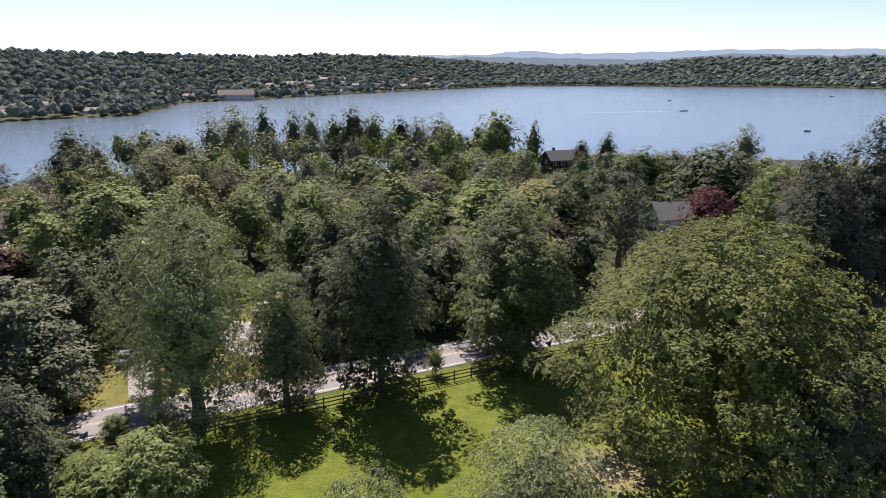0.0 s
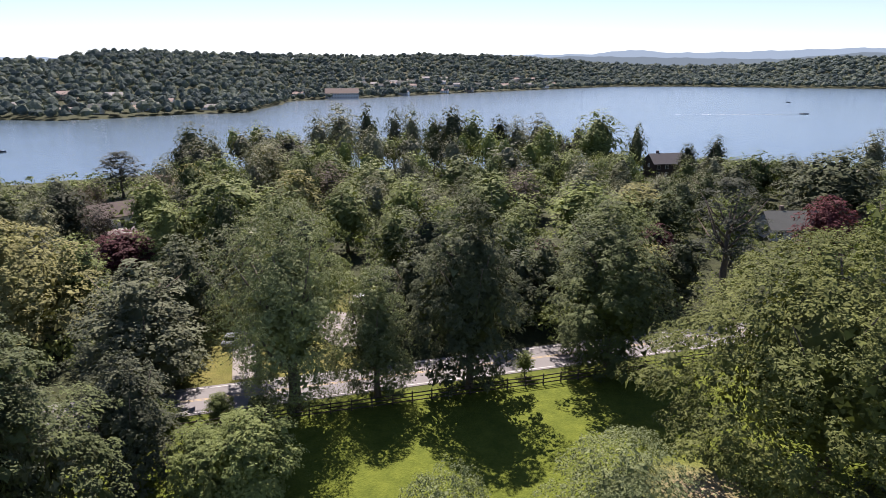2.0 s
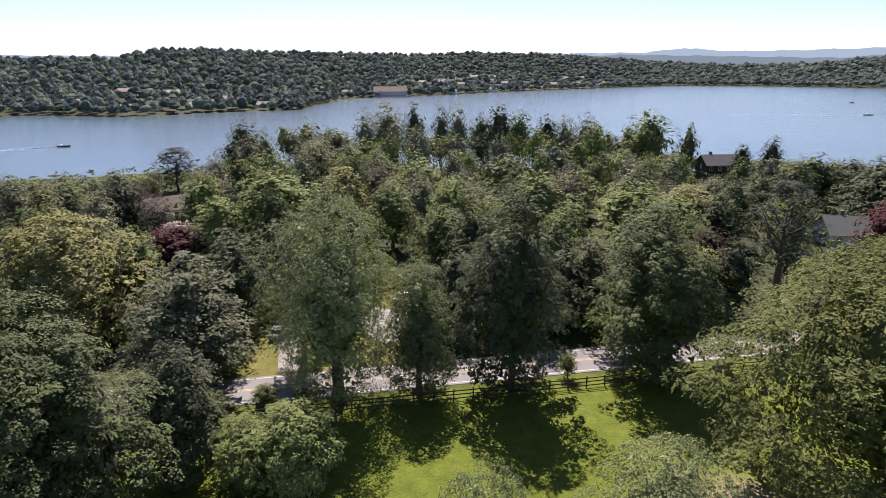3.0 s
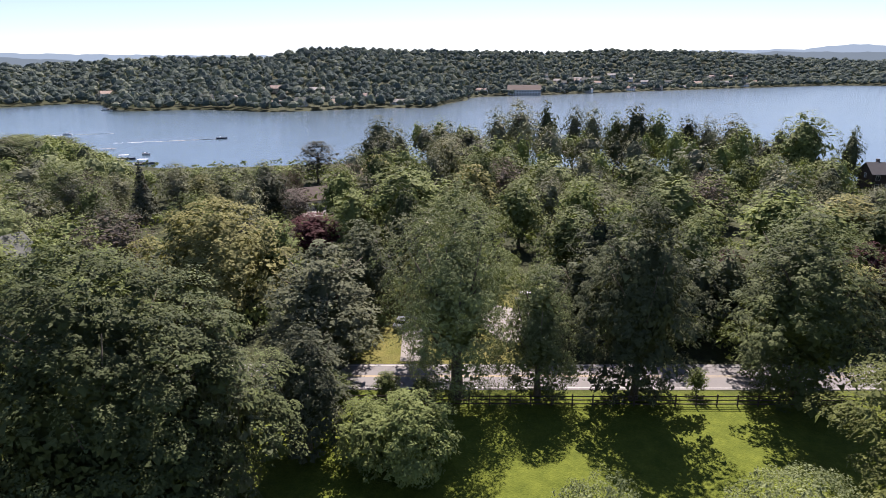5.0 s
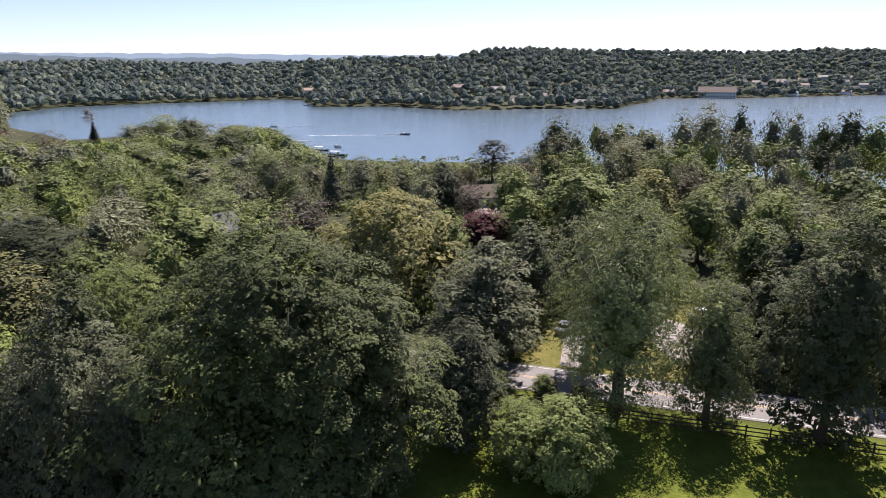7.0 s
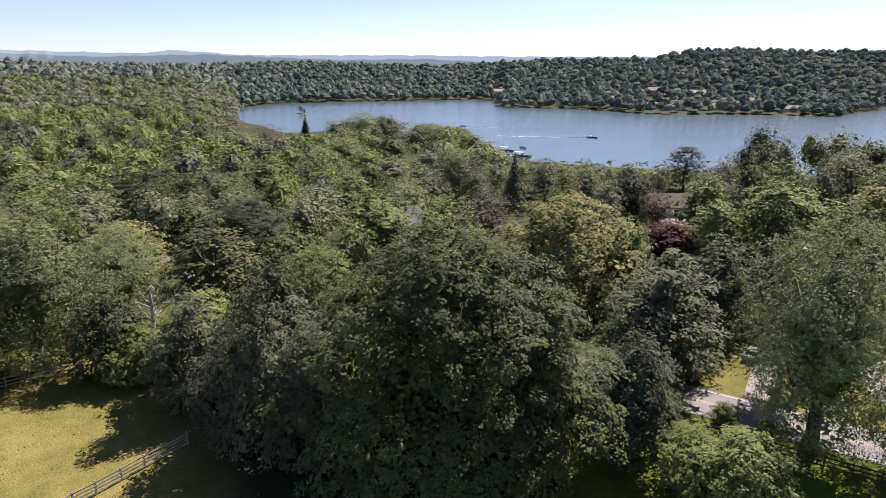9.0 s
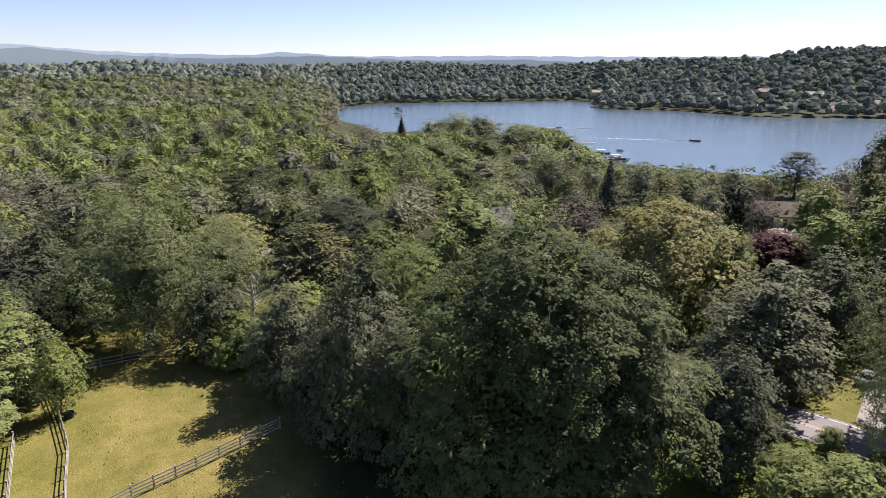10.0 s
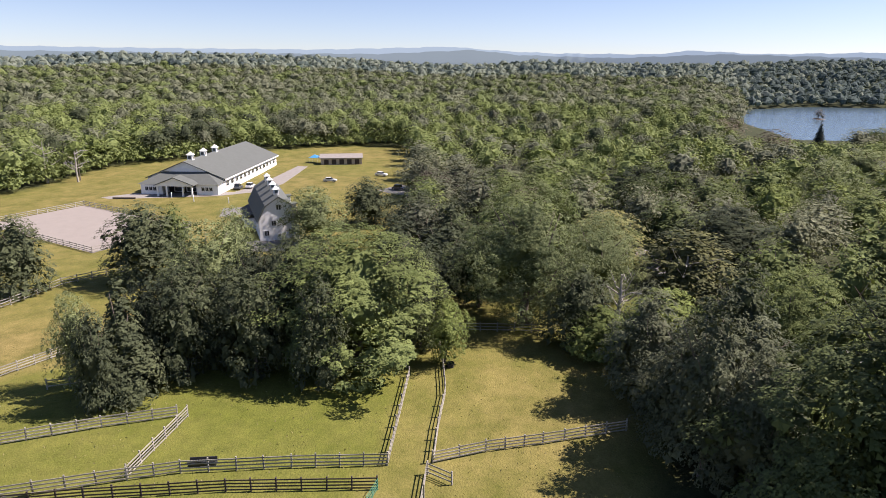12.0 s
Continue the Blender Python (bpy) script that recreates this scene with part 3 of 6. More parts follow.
# kind: leaf, (height, radius) as built, crown settings, trunk settings, label
KINDS = {
    "maple_hero": ("maple", (25, 13.5), dict(foot=0.13, boughs=300, pad=1.35, tufts=5, leaves=46, size=0.125, jitter=0.26, shape="dome", flat=0.42, heart=8, uneven=0.16), dict(fork=0.15, limbs=11, thick=0.55), "large spreading green maple with tufted boughs on the paddock edge"),
    "maple_dark_hero": ("maple_dark", (25, 13.5), dict(foot=0.0, boughs=165, pad=2.1, tufts=8, leaves=60, size=0.15, shape="dome", flat=0.42, heart=24, uneven=0.16, rough=0.09, inner=0.1, core=1.0, hull=0.42), dict(fork=0.15, limbs=11, thick=0.55), "huge dark green maple with tufted boughs at the paddock corner"),
    "ash_hero": ("pale", (24, 7), dict(foot=0.05, boughs=170, pad=1.3, tufts=6, leaves=44, size=0.095, shape="round", flat=1.0, lift=0.5, heart=5, uneven=0.4, spread=0.6, low=-0.25, hull=0.35, core=0.6, inner=0.25, jitter=0.38), dict(fork=0.12, limbs=11, thick=0.6), "tall airy grey-green ash tree with fine leaves beside the fence"),
    "grey_hero": ("pale", (15, 3.7), dict(foot=0.02, boughs=120, pad=0.85, tufts=5, leaves=36, size=0.09, shape="egg", flat=1.0, lift=0.6, heart=5, uneven=0.2, spread=0.6, low=-0.25, hull=0.35, core=0.6, inner=0.2, jitter=0.38), dict(fork=0.12, limbs=8, thick=0.3), "slender grey-green tree standing at the roadside"),
    "oak_hero": ("dark", (23, 7.8), dict(foot=0.0, boughs=100, pad=1.6, tufts=7, leaves=41, size=0.153, shape="round", flat=0.42, heart=10, uneven=0.22, inner=0.2), dict(fork=0.12, limbs=9, thick=0.5), "tall dense dark green tree by the roadside fence"),
    "round_hero": ("maple_dark", (21, 8), dict(foot=0.02, boughs=70, pad=2.0, tufts=8, leaves=48, size=0.153, shape="dome", flat=0.42, heart=12, uneven=0.22), dict(fork=0.15, limbs=8, thick=0.45), "dense round-crowned green maple by the fence"),
    "birch_hero": ("pale", (13, 4.6), dict(foot=0.05, boughs=150, pad=0.9, tufts=6, leaves=40, size=0.075, shape="round", flat=1.2, spread=0.6, low=-0.25, hull=0.35, core=0.6, lift=0.7, droop=0.9, heart=6, jitter=0.45), dict(fork=0.3, limbs=8, thick=0.16), "weeping birch with hanging pale green leaves on the lawn"),
    "lime_hero": ("green", (18, 9), dict(foot=0.0, boughs=76, pad=2.0, tufts=8, leaves=64, size=0.13, jitter=0.24, shape="dome", flat=0.42, heart=12, uneven=0.18), dict(fork=0.15, limbs=9, thick=0.4), "broad bright green maple in full leaf beside the pasture"),
    "dark_hero": ("silver", (16, 6.5), dict(foot=0.02, boughs=56, pad=1.6, tufts=6, leaves=32, size=0.165, shape="egg", flat=0.42, heart=10, uneven=0.2), dict(fork=0.15, limbs=8, thick=0.35), "dark green tree with layered tufts of leaves"),
    "yellow_hero": ("yellow", (18, 10), dict(foot=0.04, boughs=130, pad=1.5, tufts=6, leaves=24, size=0.189, shape="dome", flat=0.42, heart=8, uneven=0.18), dict(fork=0.2, limbs=9, thick=0.4), "wide yellow-green tree with clustered leaves"),
    "hemlock_hero": ("needle", (28, 9), dict(foot=0.03, boughs=260, pad=1.3, tufts=5, leaves=30, size=0.13, shape="egg", flat=0.4, lift=0.5, droop=0.5, heart=6, uneven=0.2), dict(fork=0.15, limbs=12, thick=0.4, reach=0.5), "tall dark hemlock with drooping needled boughs"),
    "pine_hero": ("needle", (20, 7), dict(foot=0.36, boughs=64, pad=1.3, tufts=5, leaves=30, size=0.15, shape="layers", flat=0.35, heart=4, core=0), dict(fork=0.3, limbs=14, thick=0.6), "white pine with flat tiers of needles and a bare trunk"),
    "sumac": ("lime", (11, 5), dict(foot=0.05, boughs=80, pad=1.0, tufts=5, leaves=26, size=0.15, shape="dome", flat=0.35, lift=1.3, heart=8), dict(fork=0.15, limbs=8, thick=0.16), "low spreading green sumac with flat tufts of leaves"),
    "shrubtree": ("green", (8, 4.2), dict(foot=0.02, boughs=70, pad=0.95, tufts=6, leaves=24, size=0.118, shape="round", flat=0.42, heart=10), dict(fork=0.1, limbs=7, thick=0.14), "bushy green small tree beside the fence"),
    "weeping": ("lime", (9, 2.6), dict(foot=0.03, boughs=60, pad=0.7, tufts=5, leaves=26, size=0.09, shape="tall", flat=1.2, droop=1.0, uneven=0.3, spread=0.6, low=-0.25, lift=0.8, hull=0.35, core=0.6), dict(fork=0.3, limbs=6, thick=0.12), "small weeping tree by the lane gate"),
    "dense": ("dark", (13, 6), dict(foot=0.0, boughs=66, pad=1.4, tufts=5, leaves=16, size=0.189, shape="dome", flat=0.42, heart=8), dict(fork=0.15, limbs=7, thick=0.3), "dense round dark green maple near the pasture"),
    "green": ("green", (16, 6.2), dict(foot=0.1, boughs=40, pad=1.55, tufts=6, leaves=9, size=0.236, shape="dome", flat=0.42, heart=7, uneven=0.2), dict(fork=0.25, limbs=5), "green broadleaf woodland tree in summer leaf"),
    "lime": ("lime", (16, 6), dict(foot=0.1, boughs=46, pad=1.4, tufts=5, leaves=10, size=0.224, shape="round", flat=0.42, heart=7, uneven=0.2), dict(fork=0.25, limbs=5), "bright yellow-green broadleaf tree in summer leaf"),
    "dark": ("dark", (16, 5.5), dict(foot=0.1, boughs=36, pad=1.5, tufts=6, leaves=9, size=0.236, shape="dome", flat=0.42, heart=7, uneven=0.2), dict(fork=0.25, limbs=5), "dark green dense broadleaf tree"),
    "grey": ("grey", (18, 5.2), dict(foot=0.1, boughs=60, pad=1.2, tufts=5, leaves=9, size=0.17, shape="round", flat=0.9, heart=5, uneven=0.3, spread=0.6, low=-0.25, lift=0.8, hull=0.35, core=0.6, inner=0.25, jitter=0.38), dict(fork=0.3, limbs=6), "grey-green airy tree with gaps in its crown"),
    "ash": ("pale", (15, 5), dict(foot=0.03, boughs=90, pad=1.1, tufts=5, leaves=22, size=0.13, shape="round", flat=0.9, heart=5, uneven=0.28, spread=0.6, low=-0.25, lift=0.8, hull=0.35, core=0.6, inner=0.25, jitter=0.38), dict(fork=0.2, limbs=8), "pale grey-green tree with fine leaves near the pasture"),
    "yellow": ("yellow", (13, 4), dict(foot=0.04, boughs=50, pad=1.1, tufts=5, leaves=11, size=0.224, shape="round", flat=0.42), dict(fork=0.25, limbs=6), "small yellow-green tree in a garden"),
    "red": ("red", (12, 5), dict(foot=0.05, boughs=60, pad=1.2, tufts=5, leaves=11, size=0.224, shape="round", flat=0.42), dict(fork=0.25, limbs=6), "purple-red leaved ornamental maple"),
    "brown": ("brown", (14, 4), dict(foot=0.06, boughs=50, pad=0.9, tufts=5, leaves=12, size=0.16, shape="tall", flat=1.0, heart=2, uneven=0.35, hull=0, core=0.2, inner=0.3, jitter=0.6), dict(fork=0.2, limbs=10), "thin brownish tree with sparse leaves"),
    "spruce": ("needle", (15, 4), dict(foot=0.02, boughs=110, pad=0.95, tufts=4, leaves=11, size=0.2, shape="cone", flat=0.35, lift=0.2, droop=0.5, heart=3), dict(fork=0.2, limbs=6, reach=0.4), "dark conical spruce with drooping boughs"),
    "sprucey": ("dark", (15, 3.6), dict(foot=0.02, boughs=100, pad=0.95, tufts=5, leaves=16, size=0.165, shape="cone", flat=0.42, lift=0.6), dict(fork=0.2, limbs=6, reach=0.4), "dark green pyramidal tree beside the pasture"),
    "pine": ("needle", (18, 6), dict(foot=0.3, boughs=90, pad=1.7, tufts=5, leaves=12, size=0.24, shape="layers", flat=0.3, heart=3, core=0), dict(fork=0.4, limbs=12, thick=0.35), "white pine with flat open tiers by the lake"),
}
VARIANTS = {"green": 5, "grey": 5, "dark": 4, "lime": 4, "ash_hero": 2, "dark_hero": 3, "dense": 2}
protos, planted, LANDMARKS = {}, [], []


def tree(kind, x, y, height, radius, turn=None):
    """A tree of a kind on the ground at x, y, of that height and crown radius."""
    leaf, size, crown, trunk, label = KINDS[kind]
    many = VARIANTS.get(kind, 1)
    v = len(planted) % many
    key = (kind, v)
    if key not in protos:
        seed = sum(ord(ch) for ch in kind) + 31 * v
        protos[key] = (crown_mesh("crown", seed, LEAF[leaf], *size, **crown), trunk_mesh("trunk", seed, BARK, *size, **trunk))
    z = ground_z(x, y)
    base = tagged(new("tree"), label, "tree")
    sx, sz = radius / size[1], height / size[0]
    base.matrix_basis = pose(x, y, z, 0, 0, (len(planted) * 137.5) % 360 if turn is None else turn) @ Matrix.Diagonal((sx, sx, sz, 1))
    for name, me in zip(("crown", "trunk"), protos[key]):
        part(name, me, None, base)
    planted.append((x, y, radius))
    if kind in ("red", "pine", "pine_hero", "spruce", "yellow_hero"):
        LANDMARKS.append((x, y))
    return base


# ---- trees that stand apart, by kind: x, y, height, crown radius ----
for row in [(-27.0, 63.2, 24.9, 7.7), (-91.0, -1.0, 22.7, 8.6), (-103.0, 11.3, 15.2, 6.5)]:
    tree("ash_hero", *row)
for row in [(-18.3, 67.2, 17.0, 4.5)]:
    tree("grey_hero", *row)
for row in [(-7.8, 71.0, 24.0, 6.4), (-113.6, 33.3, 14.8, 9.4)]:
    tree("oak_hero", *row)
for row in [(9.6, 79.6, 22.0, 8.6)]:
    tree("round_hero", *row)
for row in [(25.0, 52.5, 25.0, 14.6)]:
    tree("maple_hero", *row)
for row in [(6.7, 40.2, 13.5, 5.0), (-5.1, 34.2, 13.9, 3.6)]:
    tree("birch_hero", *row)
for row in [(-44.8, 30.6, 24.6, 13.1)]:
    tree("maple_dark_hero", *row)
for row in [(-76.4, -22.6, 18.1, 11.9), (-80.1, 32.3, 14.1, 6.8)]:
    tree("lime_hero", *row)
for row in [(-47.4, 66.2, 16.2, 8.7), (-36.3, 46.8, 13.8, 5.3), (-38.0, 37.0, 19.3, 4.3), (-64.9, 23.6, 13.0, 5.6), (-64.4, 16.9, 9.7, 4.7), (-60.0, 22.6, 9.5, 4.2), (-55.6, 16.6, 18.8, 4.6), (-52.0, 19.6, 15.0, 4.2), (-69.0, 13.2, 14.5, 5.0), (-60.0, 15.4, 14.5, 4.6), (-64.5, 18.2, 10.4, 4.2), (29.4, 42.7, 16.2, 5.6), (37.3, 49.1, 17.5, 5.2)]:
    tree("dark_hero", *row)
for row in [(-24.8, 46.9, 9.0, 4.5), (-29.5, 47.0, 7.2, 3.3), (-70.0, 14.2, 8.2, 3.6), (-66.0, 16.2, 6.0, 3.4)]:
    tree("shrubtree", *row)
for row in [(-72.7, 73.8, 18.8, 11.3)]:
    tree("yellow_hero", *row)
for row in [(-74.8, 15.9, 12.3, 6.2), (-71.0, 21.0, 13.0, 4.5), (-80.9, 9.3, 7.4, 4.3)]:
    tree("sumac", *row)
for row in [(49.7, 82.4, 27.3, 8.5), (59.8, 87.6, 31.1, 8.9)]:
    tree("hemlock_hero", *row)
for row in [(32.1, 112.7, 20.1, 7.6)]:
    tree("pine_hero", *row)
for row in [(54.4, 107.9, 18.9, 5.3), (44.2, 77.0, 20.5, 4.2), (33.5, 79.5, 18.7, 5.2), (58.9, 188.3, 18.0, 7.9), (79.5, 153.3, 15.7, 5.4), (9.4, 137.8, 16.2, 8.3), (-65.2, 121.8, 18.2, 9.5), (-65.7, 129.9, 15.7, 9.8), (-239.7, 168.5, 15.0, 9.1)]:
    tree("lime", *row)
for row in [(56.7, 134.0, 13.9, 5.7), (21.2, 116.5, 11.1, 4.0), (1.1, 113.5, 8.3, 3.1), (-81.3, 111.7, 7.9, 6.2)]:
    tree("red", *row)
for row in [(17.7, 102.1, 11.0, 4.0)]:
    tree("yellow", *row)
for row in [(-72.0, -38.0, 13.1, 4.7), (-80.5, -38.9, 14.5, 4.0), (-57.8, -47.0, 12.5, 2.7), (-67.4, -24.6, 14.5, 3.7), (-80.0, -14.7, 15.0, 3.1), (-80.1, -32.1, 16.5, 4.7), (-83.5, -30.2, 14.5, 5.3), (-68.1, -33.2, 14.5, 4.1), (-80.2, -48.1, 12.5, 4.4), (-81.9, -18.5, 13.5, 3.5), (72.5, 170.2, 20.1, 13.5), (-112.1, 134.4, 13.5, 7.2), (-114.1, 119.5, 14.5, 6.4), (-184.8, 29.6, 12.5, 9.3), (-99.9, -68.1, 14.7, 7.4), (-67.0, -41.8, 14.7, 4.1), (-90.0, -84.4, 13.9, 5.5), (-148.8, -40.4, 12.1, 6.9), (-133.4, -24.5, 12.2, 7.3), (-67.1, -46.0, 13.4, 4.5), (-85.7, -38.0, 12.4, 5.5), (-84.0, 6.5, 12.0, 4.8)]:
    tree("dense", *row)
for row in [(79.6, 220.4, 13.8, 5.8), (92.5, 160.2, 18.5, 4.7), (-48.9, 80.1, 13.9, 4.1), (-113.7, -15.1, 14.5, 4.7), (-108.3, -24.4, 12.2, 5.1), (-70.3, 23.1, 17.2, 4.5), (-324.7, 177.4, 16.2, 9.6)]:
    tree("dark", *row)
for row in [(107.7, 228.8, 21.5, 6.0), (97.5, 185.6, 14.4, 4.9), (-35.9, 73.1, 20.8, 3.7), (-93.1, 208.3, 18.5, 7.3), (-109.6, 193.1, 19.6, 6.8), (-87.3, 197.4, 19.0, 8.5), (-137.7, 128.0, 13.0, 4.7), (-143.8, 102.7, 14.0, 4.9), (-355.9, 197.5, 12.8, 16.3), (-292.5, 181.6, 12.5, 11.7), (-175.3, 98.0, 12.5, 9.7), (-136.4, 85.5, 14.5, 6.2), (-130.4, 75.2, 12.5, 7.4)]:
    tree("grey", *row)
for row in [(-115.6, 88.4, 13.0, 5.3), (-322.7, 146.8, 14.5, 10.7), (-274.4, 194.6, 12.5, 8.7), (-133.3, 54.8, 13.5, 7.1), (-136.7, 103.0, 12.5, 6.0)]:
    tree("grey", *row)
for row in [(9.5, 228.0, 14.2, 8.0), (24.6, 220.6, 12.9, 7.8), (-47.7, 178.8, 14.6, 8.7), (-31.1, 157.3, 13.6, 7.7), (-23.8, 189.7, 15.4, 9.2), (-3.5, 172.6, 13.8, 8.4), (-10.7, 145.1, 16.3, 9.1), (17.6, 134.5, 13.9, 6.1), (26.9, 139.3, 13.3, 6.9), (-26.1, 114.2, 13.4, 5.7), (-16.8, 107.2, 13.0, 5.9), (-4.5, 113.4, 13.4, 5.2), (8.9, 103.2, 16.5, 6.1), (-51.2, 119.0, 17.2, 6.4), (-40.7, 129.4, 15.3, 6.4), (-73.6, 189.7, 16.8, 7.5), (-62.9, 187.1, 15.7, 7.4), (-73.0, 114.9, 13.5, 6.1), (-68.4, 82.8, 14.5, 5.3)]:
    tree("green", *row)
for row in [(-110.0, 75.7, 12.5, 7.0), (-109.2, 59.5, 12.5, 7.1), (-91.8, 59.0, 14.5, 5.7), (-222.0, 122.6, 14.5, 8.9), (-147.1, 90.0, 13.5, 6.9), (-173.9, 58.1, 14.5, 8.8), (-115.8, 60.1, 14.5, 7.1), (-156.8, 40.7, 12.5, 7.7), (-173.4, 13.1, 13.5, 8.4), (-178.8, 2.2, 13.5, 8.3), (-163.8, -9.2, 12.5, 7.4), (-102.0, 37.6, 12.5, 5.9), (-95.5, 45.2, 13.5, 5.3), (-104.7, -65.2, 13.4, 4.1), (-97.0, -8.4, 13.5, 4.5)]:
    tree("green", *row)
for row in [(-334.1, 158.9, 13.5, 8.8)]:
    tree("green", *row)
for row in [(-136.1, 190.8, 15.2, 7.6)]:
    tree("pine", *row)
for row in [(-100.4, 155.4, 13.0, 5.7), (-152.9, 113.6, 13.5, 3.0), (-92.1, 120.3, 12.5, 4.0), (-297.1, 100.0, 14.5, 8.0), (-359.2, 98.4, 13.5, 9.4)]:
    tree("brown", *row)
for row in [(-137.3, 116.0, 13.0, 4.4), (-365.0, 145.8, 15.0, 3.4)]:
    tree("spruce", *row)
for row in [(-330.2, 167.0, 17.3, 11.2), (-278.4, 180.0, 13.5, 11.5), (-238.1, 110.7, 12.5, 10.3), (-184.6, 78.1, 14.5, 7.9), (-166.6, 116.3, 14.5, 8.0), (-122.2, 71.9, 14.5, 7.0), (-83.8, -47.2, 15.8, 5.8), (-62.1, -52.6, 12.2, 2.7), (-129.6, -47.7, 12.7, 6.7), (-99.4, -50.6, 14.5, 3.9)]:
    tree("ash", *row)
for row in [(-61.3, -45.7, 15.4, 4.1)]:
    tree("sprucey", *row)
for row in [(-75.7, -10.6, 8.9, 2.6)]:
    tree("weeping", *row)
# trees along the near shore
for row in [(-117.3, 203.6, 24.1, 8.5), (-98.6, 218.8, 21.6, 9.9), (-68.0, 248.9, 28.8, 5.8), (-35.0, 253.6, 28.1, 8.7), (-16.8, 261.5, 24.0, 6.5), (9.8, 247.8, 16.5, 6.2), (35.8, 253.5, 21.8, 4.3), (53.3, 246.3, 15.0, 4.8), (58.3, 227.7, 19.2, 5.3)]:
    tree("dark", *row)
for row in [(-113.4, 211.5, 20.9, 3.8), (-89.8, 222.6, 20.2, 9.9), (-83.9, 235.5, 27.0, 6.2), (-77.8, 246.0, 29.6, 10.5), (-58.8, 255.3, 29.0, 4.9), (-52.4, 258.7, 28.6, 5.9), (-9.6, 261.8, 23.9, 6.5), (-1.4, 258.0, 24.9, 8.2)]:
    tree("grey", *row)
for row in [(-42.3, 254.5, 25.1, 5.8), (-27.1, 256.6, 25.9, 7.0), (1.6, 245.0, 21.7, 6.7), (20.7, 245.1, 27.0, 10.4)]:
    tree("green", *row)
# trees before the bay
for row in [(-149.8, 126.4, 14.7, 3.2)]:
    tree("spruce", *row)
for row in [(-150.2, 139.5, 13.1, 5.4), (-160.6, 127.4, 10.8, 5.4), (-109.7, 173.2, 15.9, 5.0)]:
    tree("grey", *row)
for row in [(-141.8, 141.0, 11.0, 4.5), (-136.3, 143.7, 12.6, 6.0), (-133.1, 149.3, 10.8, 4.9), (-127.3, 151.7, 13.3, 5.4), (-110.5, 184.4, 18.9, 4.4)]:
    tree("dark", *row)
for row in [(-121.0, 153.0, 11.0, 2.8), (-121.3, 159.0, 11.3, 2.4), (-109.9, 167.1, 12.4, 3.2)]:
    tree("brown", *row)


# ---- road ----
def strip(name, s0, s1, q0, q1, z, mat, thick=0.05):
    bm = boxed(s0, q0, z - thick, s1, q1, z)
    me = bpy.data.meshes.new(name)
    bm.to_mesh(me)
    bm.free()
    me.materials.append(mat)
    ob = new(name, me)
    ob.matrix_basis = pose(0, 0, 0, 0, 0, math.degrees(math.atan2(ROAD_DIR[1], ROAD_DIR[0])))
    return ob


road = tagged(strip("road", -120, 150, 70.1, 77.1, 0.05, ASPHALT, 0.3), "grey two-lane asphalt road with painted edge lines", "road", kind="structure")
for nm, q, w, mt in (("edge_line", 70.6, 0.14, LINE_WHITE), ("edge_line", 76.6, 0.14, LINE_WHITE), ("centre_line", 73.5, 0.12, LINE_YELLOW), ("centre_line", 73.8, 0.12, LINE_YELLOW)):
    line = strip(nm, -120, 150, q - w / 2, q + w / 2, 0.054, mt, 0.004)
    line.parent = road
    line.matrix_basis = Matrix()


# ---- fences ----
def fence(points, mat, label, rails=3, height=1.35, gap=2.35, group="pasture fences", wire=False):
    """A post-and-rail fence along the given points: each post and each rail a part."""
    thing = tagged(new("fence"), label, "fence", group)
    rng = random.Random(int(points[0][0] * 10))
    post = None
    for (x0, y0), (x1, y1) in zip(points, points[1:]):
        n = max(1, round(math.hypot(x1 - x0, y1 - y0) / gap))
        step = math.hypot(x1 - x0, y1 - y0) / n
        turn = math.degrees(math.atan2(y1 - y0, x1 - x0))
        rail = None
        for i in range(n + 1):
            x, y = x0 + (x1 - x0) * i / n, y0 + (y1 - y0) * i / n
            z = ground_z(x, y)
            if i or points[0] == (x0, y0):
                if post is None:
                    post = part("post", boxed(-0.07, -0.07, -0.3, 0.07, 0.07, height + 0.12, bevel=0.015), mat, thing)
                    ob = post
                else:
                    ob = part("post", post.data, mat, thing)
                ob.matrix_basis = pose(x, y, z, rng.uniform(-2, 2), rng.uniform(-2, 2), turn)
            if i < n:
                for k in range(rails):
                    if rail is None:
                        rail = part("rail", boxed(-0.06, -0.115, -0.07, step + 0.06, -0.072, 0.07, bevel=0.008), mat, thing)
                        ob = rail
                    else:
                        ob = part("rail", rail.data, mat, thing)
                    ob.matrix_basis = pose(x, y, z + height * (k + 0.75) / (rails - 0.1) - rng.uniform(0, 0.03), 0, rng.uniform(-0.7, 0.7), turn)
    return thing


def on_road(s, q):
    return (s * ROAD_DIR[0] - q * ROAD_DIR[1], s * ROAD_DIR[1] + q * ROAD_DIR[0])


fence([on_road(-12, 66.3), on_road(66, 66.3)], WOOD_DARK, "dark-stained three-rail wooden fence along the roadside paddock", 3)
GREY_FENCE = "weathered grey three-rail wooden pasture fence"
fence([(-38.5, -54.0), (-42.3, -45.6), (-46.6, -36.3), (-48.4, -32.0), (-50.9, -22.0), (-52.7, -13.0)], WOOD_GREY, "weathered four-rail wooden fence bounding the pasture", 4, 1.4)
fence([(-40.0, -49.0), (-43.4, -38.3), (-46.5, -26.5), (-49.0, -13.1)], WOOD_DARK, "brown four-rail fence along the grass track", 4, 1.3)
fence([(-52.7, -13.0), (-71.1, -14.6)], WOOD_GREY, "weathered fence along the mown lane", 3)
